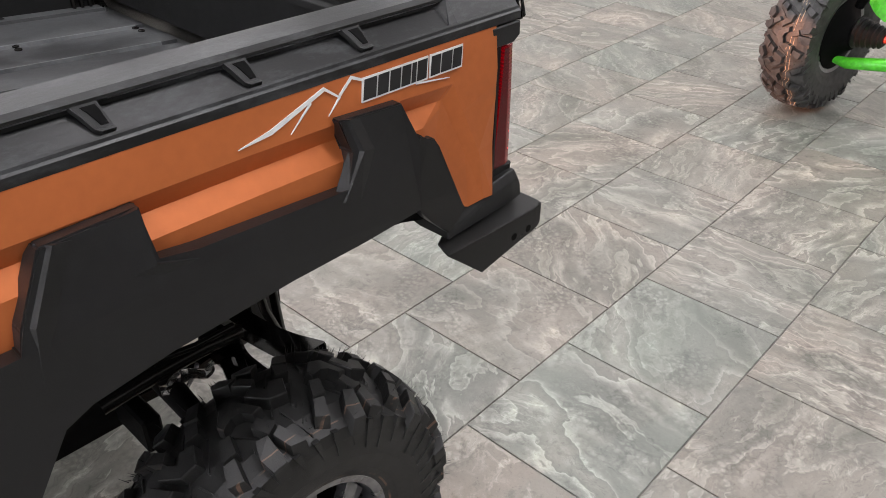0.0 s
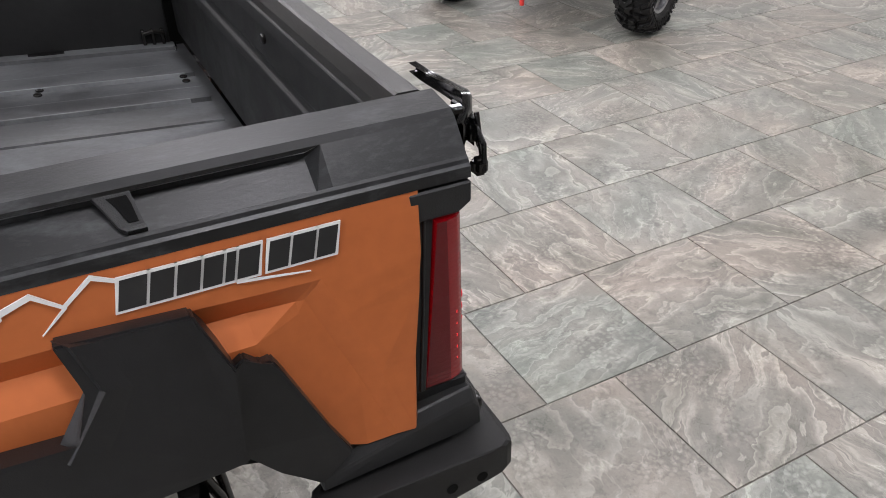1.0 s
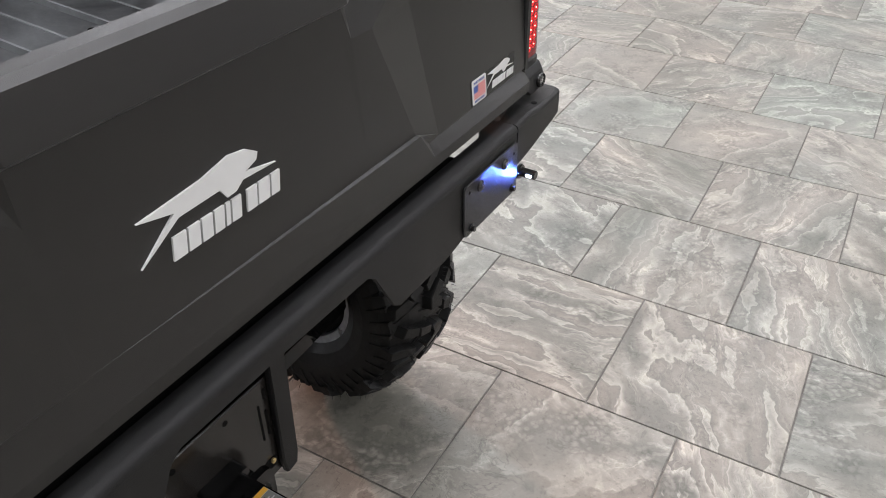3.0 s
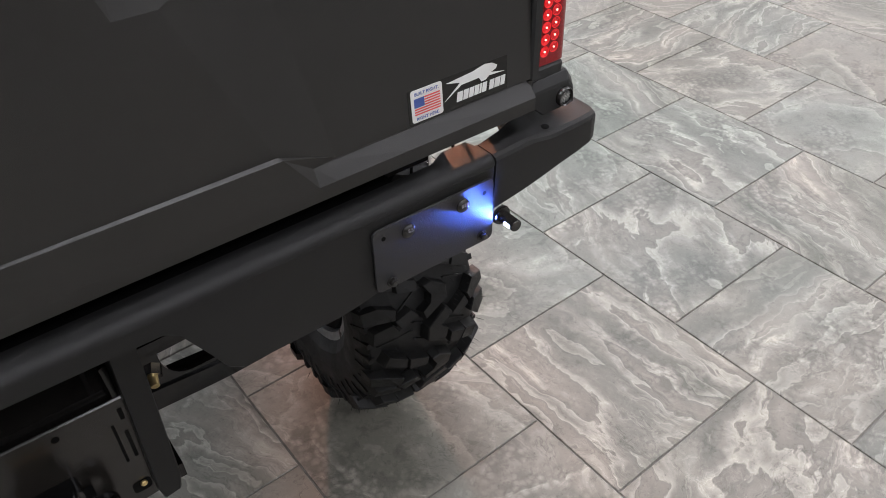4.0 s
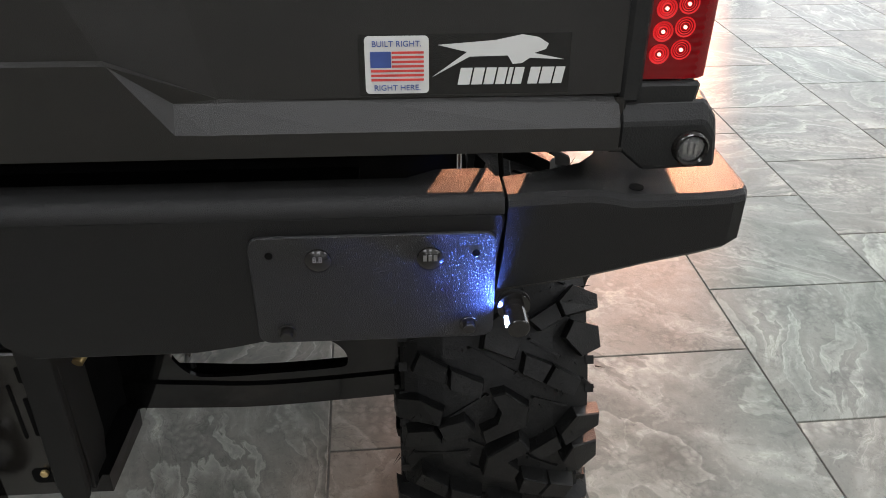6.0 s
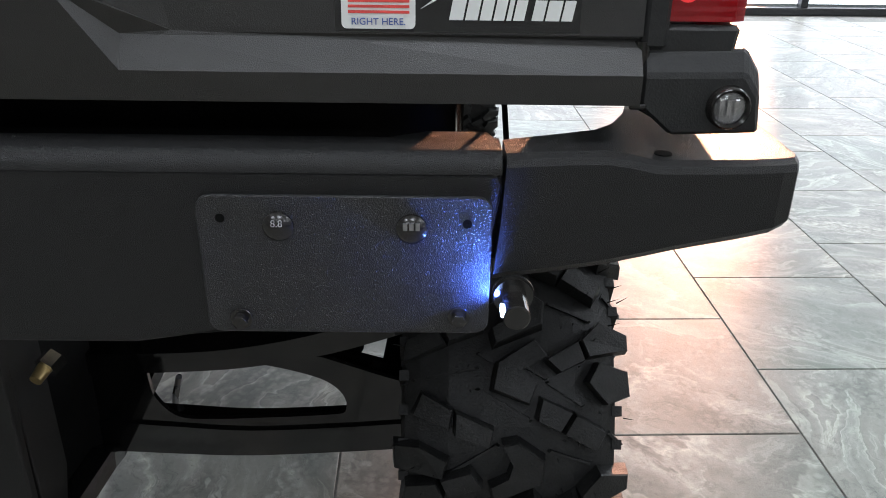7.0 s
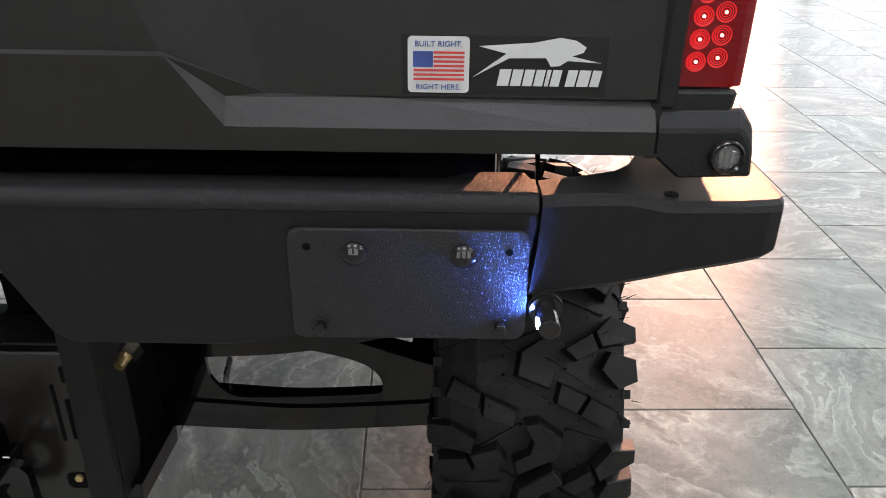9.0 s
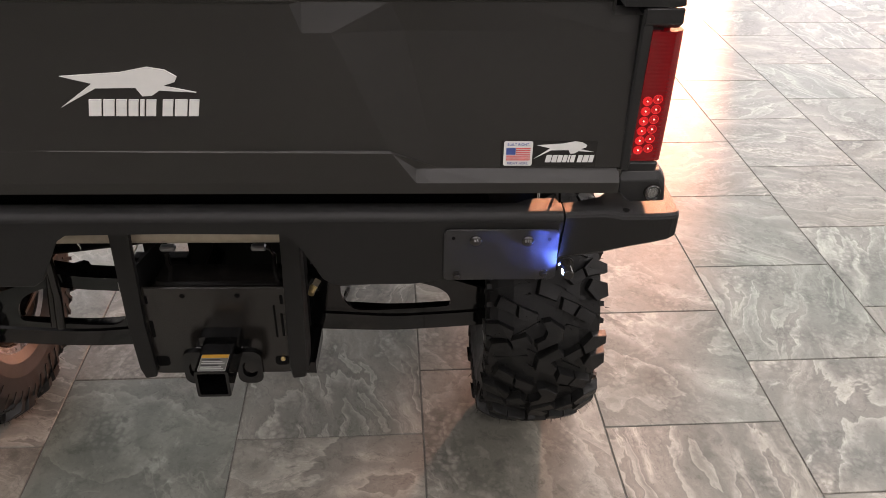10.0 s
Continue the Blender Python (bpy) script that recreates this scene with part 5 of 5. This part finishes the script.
# exhaust with a crinkled heat shield
rng = random.Random(9)
bm = B()
rows_ = [[(-0.362 - 0.012 * math.sin(0.9 * c) + rng.uniform(-0.004, 0.004), 0.440 + 0.013 * c, 0.478 + 0.0085 * r + 0.0016 * c + rng.uniform(-0.002, 0.002)) for c in range(10)] for r in range(4)]
part("heat_shield", strip(bm, rows_, (0.003, 0, 0)), "chrome", car, "crinkled bright heat shield")
part("exhaust_pipe", tube(B(), [(-0.372, 0.38, 0.545), (-0.375, 0.46, 0.553), (-0.372, 0.56, 0.548), (-0.36, 0.66, 0.53)], 0.016, 14), "gloss", car, "glossy black exhaust pipe", True)
part("wiring_loom", tube(B(), [(-0.392, 0.40, 0.582), (-0.385, 0.48, 0.575), (-0.392, 0.55, 0.592), (-0.38, 0.66, 0.585)], 0.007, 10), "gloss", car, "", True)
part("strut_rod", tube(B(), [(0.582, 0.09, 0.78), (0.580, 0.09, 0.92)], 0.0022, 8), "chrome", car)
part("strut_rod", tube(B(), [(0.618, 0.085, 0.80), (0.606, 0.085, 0.92)], 0.0022, 8), "dark", car)

# frame, arms and driveline under the bed
bm = B()
for x in (-0.09, 0.09):
    tube(bm, [(x, 0.20, 0.43), (x, 0.5, 0.40), (x, 1.4, 0.38)], 0.022, 8)
    tube(bm, [(x, 0.25, 0.71), (x, 0.6, 0.80), (x, 1.3, 0.84)], 0.022, 8)
    tube(bm, [(x, 0.55, 0.42), (x, 0.50, 0.78)], 0.018, 8)
for y in (0.35, 0.75, 1.2):
    tube(bm, [(-0.45, y, 0.865), (0.45, y, 0.865)], 0.018, 8)
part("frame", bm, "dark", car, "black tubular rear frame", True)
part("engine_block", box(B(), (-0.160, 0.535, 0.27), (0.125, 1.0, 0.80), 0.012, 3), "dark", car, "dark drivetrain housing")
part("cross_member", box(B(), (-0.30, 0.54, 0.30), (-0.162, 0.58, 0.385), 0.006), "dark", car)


def arms(s):
    X = lambda v: s * v
    # the two sides hang a little differently
    dy, up = (0.0, 0.0) if s > 0 else (-0.043, 0.022)
    top_ = curve_line([(0.12, 0.4715), (0.25, 0.474), (0.33, 0.4815), (0.4074, 0.4975), (0.47, 0.517), (0.55, 0.548)])
    low_ = curve_line([(0.12, 0.4418), (0.247, 0.447), (0.33, 0.4535), (0.41, 0.468), (0.47, 0.484), (0.55, 0.512)])
    part("upper_arm", slab(B(), [(X(x), z + up + (0.005 if s < 0 and k < len(top_) else 0.0)) for k, (x, z) in enumerate(top_ + low_[::-1])], "y", 0.345 + dy, 0.390 + dy, 0.010, 3), "arm", car, "glossy black upper suspension arm", True)
    top_ = curve_line([(0.132, 0.3745), (0.24, 0.366), (0.3355, 0.3605), (0.457, 0.367), (0.55, 0.375)])
    low_ = curve_line([(0.132, 0.3290), (0.24, 0.3235), (0.332, 0.3214), (0.45, 0.328), (0.55, 0.336)])
    la = part("lower_arm", slab(B(), [(X(x), z) for x, z in top_ + low_[::-1]], "y", 0.345 + dy, 0.392 + dy, 0.010, 3), "arm", car, "glossy black lower suspension arm", True)
    if s > 0:
        part("front_arm", slab(B(), [(X(0.13), 0.365), (X(0.55), 0.365), (X(0.55), 0.33), (X(0.13), 0.33)], "y", 0.62, 0.66, 0.006), "arm", la)
    bm = B()
    slab(bm, [(X(0.48), 0.36), (X(0.55), 0.36), (X(0.55), 0.66), (X(0.50), 0.66), (X(0.49), 0.45)], "z", 0.358, 0.372, 0.003)
    part("gusset", bm, "arm", la)
    tube_b = tube(B(), [(X(0.34), 0.40, 0.462), (X(0.55), 0.46, 0.36)], 0.016, 8)
    part("link_rod", tube_b, "arm", car, "", True)
    if s > 0:
        bm = B()
        tube(bm, [(X(0.28), 0.50, 0.80), (X(0.44), 0.46, 0.40)], [0.032, 0.032], 16)
        for q in range(9):
            f = q / 8
            tube(bm, [(X(0.29 + 0.13 * f), 0.497 - 0.033 * f, 0.775 - 0.325 * f), (X(0.29 + 0.13 * f + 0.006), 0.497 - 0.033 * f, 0.760 - 0.325 * f)], 0.043, 16)
        part("shock", bm, "dark", car, "black coil-over shock", True)
    part("drive_shaft", tube(B(), [(X(0.12), 0.52, 0.50), (X(0.56), 0.52, 0.42)], [0.034, 0.016], 14), "dark", car, "", True)
    st = part("stud", tube(B(), [(X(0.179), 0.202, 0.548), (X(0.176), 0.186, 0.543)], [0.0075, 0.0062], 12), "zinc", car, "yellow-zinc bolt end", True)
    part("nut", tube(B(), [(X(0.186), 0.214, 0.553), (X(0.180), 0.200, 0.548)], 0.0125, 6), "chrome", st)
    part("lower_rail", tube(B(), ([(X(0.160), 0.186, 0.354), (X(0.162), 0.31, 0.345)] if s > 0 else [(X(0.161), 0.24, 0.345)]) + [(X(0.146), 0.37, 0.312), (X(0.13), 0.60, 0.305)], 0.019, 4), "arm", car)
    part("frame_side", slab(B(), [(0.176, 0.62), (0.36, 0.57), (0.36, 0.335), (0.20, 0.345), (0.176, 0.36)], "x", X(0.140), X(0.147)), "dark", car)
    # webs round the long eye between the arms
    eye_l = curve_line([(0.2165, 0.452), (0.2155, 0.434), (0.221, 0.405), (0.2455, 0.378), (0.29, 0.3745), (0.36, 0.3775), (0.43, 0.382), (0.4555, 0.388), (0.4526, 0.413), (0.4313, 0.4334), (0.3942, 0.4470), (0.352, 0.4570)])
    if s < 0:
        eye_l = [(0.018 + x * 0.97, z + (z - 0.3745) * 0.32) for x, z in eye_l]
    part("arm_web", slab(B(), [(X(x), z + (up * 0.8 if z > 0.4 else 0.0)) for x, z in [(0.118, 0.452), (0.118, 0.350), (0.55, 0.350), (0.55, 0.425), (0.5038, 0.4400), (0.4295, 0.4670), (0.405, 0.4690)]] + [(X(x), z) for x, z in eye_l[::-1]], "y", 0.350 + dy, 0.357 + dy), "arm", la)
    part("brace", tube(B(), [(X(0.229), 0.414, 0.394), (X(0.2187), 0.420, 0.3617), (X(0.200), 0.455, 0.30)], 0.0045, 12), "alloy", la, "bright metal brace tube", True)


for s in (-1, 1):
    arms(s)
    wheel(car, (0.650 if s > 0 else -0.660, 0.505, 0.330), s, half=0.125 if s > 0 else 0.107, rim_r=0.155, turn=0.35 if s > 0 else 0.8, lug_mat="rubber" if s > 0 else "rubber_lined")

# ---- other machines further off ----
gv = empty("sport_machine", "off-road machine with bright green suspension arms", "vehicle", m=pose(-0.31, -2.90, 0, 0, 0, -9))
wheel(gv, (0, 0, 0.37), 1, R=0.37, half=0.112, rim_r=0.175, lug_mat="rubber_twin")
part("hub_carrier", lathe(B(), [(-0.02, 0.165), (-0.085, 0.160), (-0.105, 0.10), (-0.135, 0.065), (-0.150, 0.055)], 28, "x", (0, 0, 0.37)), "dark", gv, "", True)
bm = B(); tube(bm, [(-0.10, 0.03, 0.265), (-0.16, 0.03, 0.262), (-0.34, 0.02, 0.300), (-0.75, 0.0, 0.335)], [0.018, 0.027, 0.030, 0.030], 14)
part("arm", bm, "green", gv, "bright green lower suspension arm", True)
bm = slab(B(), [(-0.17, 0.545), (-0.21, 0.50), (-0.27, 0.47), (-0.33, 0.50), (-0.44, 0.485), (-0.75, 0.50), (-0.75, 0.58), (-0.40, 0.60), (-0.20, 0.62)], "y", -0.02, 0.025, 0.008, 2)
up_arm = part("arm", bm, "green", gv, "bright green upper suspension arm", True)
for x, z in ((-0.27, 0.545), (-0.34, 0.535), (-0.24, 0.585)):
    part("bolt", disc(B(), (x, z), 0.014, 0.024, 0.034, "y", 6, 0.002), "chrome", up_arm)
boot = []
for q in range(13):
    boot.append((-0.15 - 0.011 * q, 0.066 - 0.0026 * q + (0.010 if q % 2 else 0.0)))
part("boot", lathe(B(), boot, 24, "x", (0, 0, 0.40)), "rubber", gv, "ribbed black rubber boot", True)
part("drive_shaft", tube(B(), [(-0.28, 0, 0.40), (-0.33, 0, 0.403), (-0.75, 0, 0.43)], [0.020, 0.014, 0.014], 12), "redpaint", gv, "red drive shaft", True)
part("damper", tube(B(), [(-0.12, -0.02, 0.50), (-0.15, -0.02, 0.62), (-0.25, -0.02, 0.95)], [0.02, 0.03, 0.03], 12), "dark", gv, "", True)
part("chassis", box(B(), (-1.15, -0.35, 0.30), (-0.76, 0.35, 0.75), 0.05, 2), "dark", gv)

rv = empty("quad_machine", "dark off-road machine with a red accent", "vehicle", m=pose(2.92, -2.72, 0, 0, 0, 28))
wheel(rv, (-0.62, 0.08, 0.31), -1, R=0.31, half=0.11)
wheel(rv, (0.78, 0.08, 0.31), 1, R=0.31, half=0.11)
part("axle", tube(B(), [(-0.6, 0.08, 0.31), (0.76, 0.08, 0.31)], 0.03, 12), "dark", rv, "", True)
part("chassis", box(B(), (-0.35, -1.6, 0.38), (0.5, 0.3, 0.62), 0.05, 2), "dark", rv)
part("red_spring", tube(B(), [(0.20, 0.14, 0.06), (0.18, 0.18, 0.60)], 0.016, 12), "redpaint", rv, "red strut", True)

# ---- floor tiles, last ----
TB, TH, TX, TY, GAP = 0.457, 0.2285, -0.965, -1.278, 0.0042


def tile_data(bm, cx, cy, w, d):
    x0, x1, y0, y1 = cx - w / 2, cx + w / 2, cy - d / 2, cy + d / 2
    e = 0.0012
    lo = [bm.verts.new(p) for p in ((x0, y0, -0.006), (x1, y0, -0.006), (x1, y1, -0.006), (x0, y1, -0.006))]
    mid = [bm.verts.new(p) for p in ((x0, y0, -e), (x1, y0, -e), (x1, y1, -e), (x0, y1, -e))]
    top = [bm.verts.new(p) for p in ((x0 + e, y0 + e, 0), (x1 - e, y0 + e, 0), (x1 - e, y1 - e, 0), (x0 + e, y1 - e, 0))]
    for A, C in ((lo, mid), (mid, top)):
        for w_ in range(4):
            bm.faces.new((A[w_], A[(w_ + 1) % 4], C[(w_ + 1) % 4], C[w_]))
    bm.faces.new(top)


bm = B(); tile_data(bm, 0, 0, TB - GAP, TB - GAP)
one = bpy.data.meshes.new("tile"); bm.to_mesh(one); bm.free(); one.materials.append(M["tile"])
far = B()
cells = []
for i in range(-14, 21):
    for k in range(-16, 20):
        cx = TX + (i + 0.5) * TB
        cy = TY + k * TB + ((i + 1) % 2) * TH + TB / 2
        if X0 < cx - TB / 2 and cx + TB / 2 < X1 and Y0 < cy - TB / 2 and cy + TB / 2 < Y1:
            cells.append((math.hypot(cx - 0.9, (cy + 0.2) * 0.9), cx, cy))
cells.sort()
for q, (_, cx, cy) in enumerate(cells):
    if q < 290:
        ob = new("tile", one)
        ob.parent = floor
        ob.location = (cx, cy, 0)
    else:
        tile_data(far, cx, cy, TB - GAP, TB - GAP)
ft = part("tiles_far", far, "tile_far", floor)
ft["kind"] = "stuff"
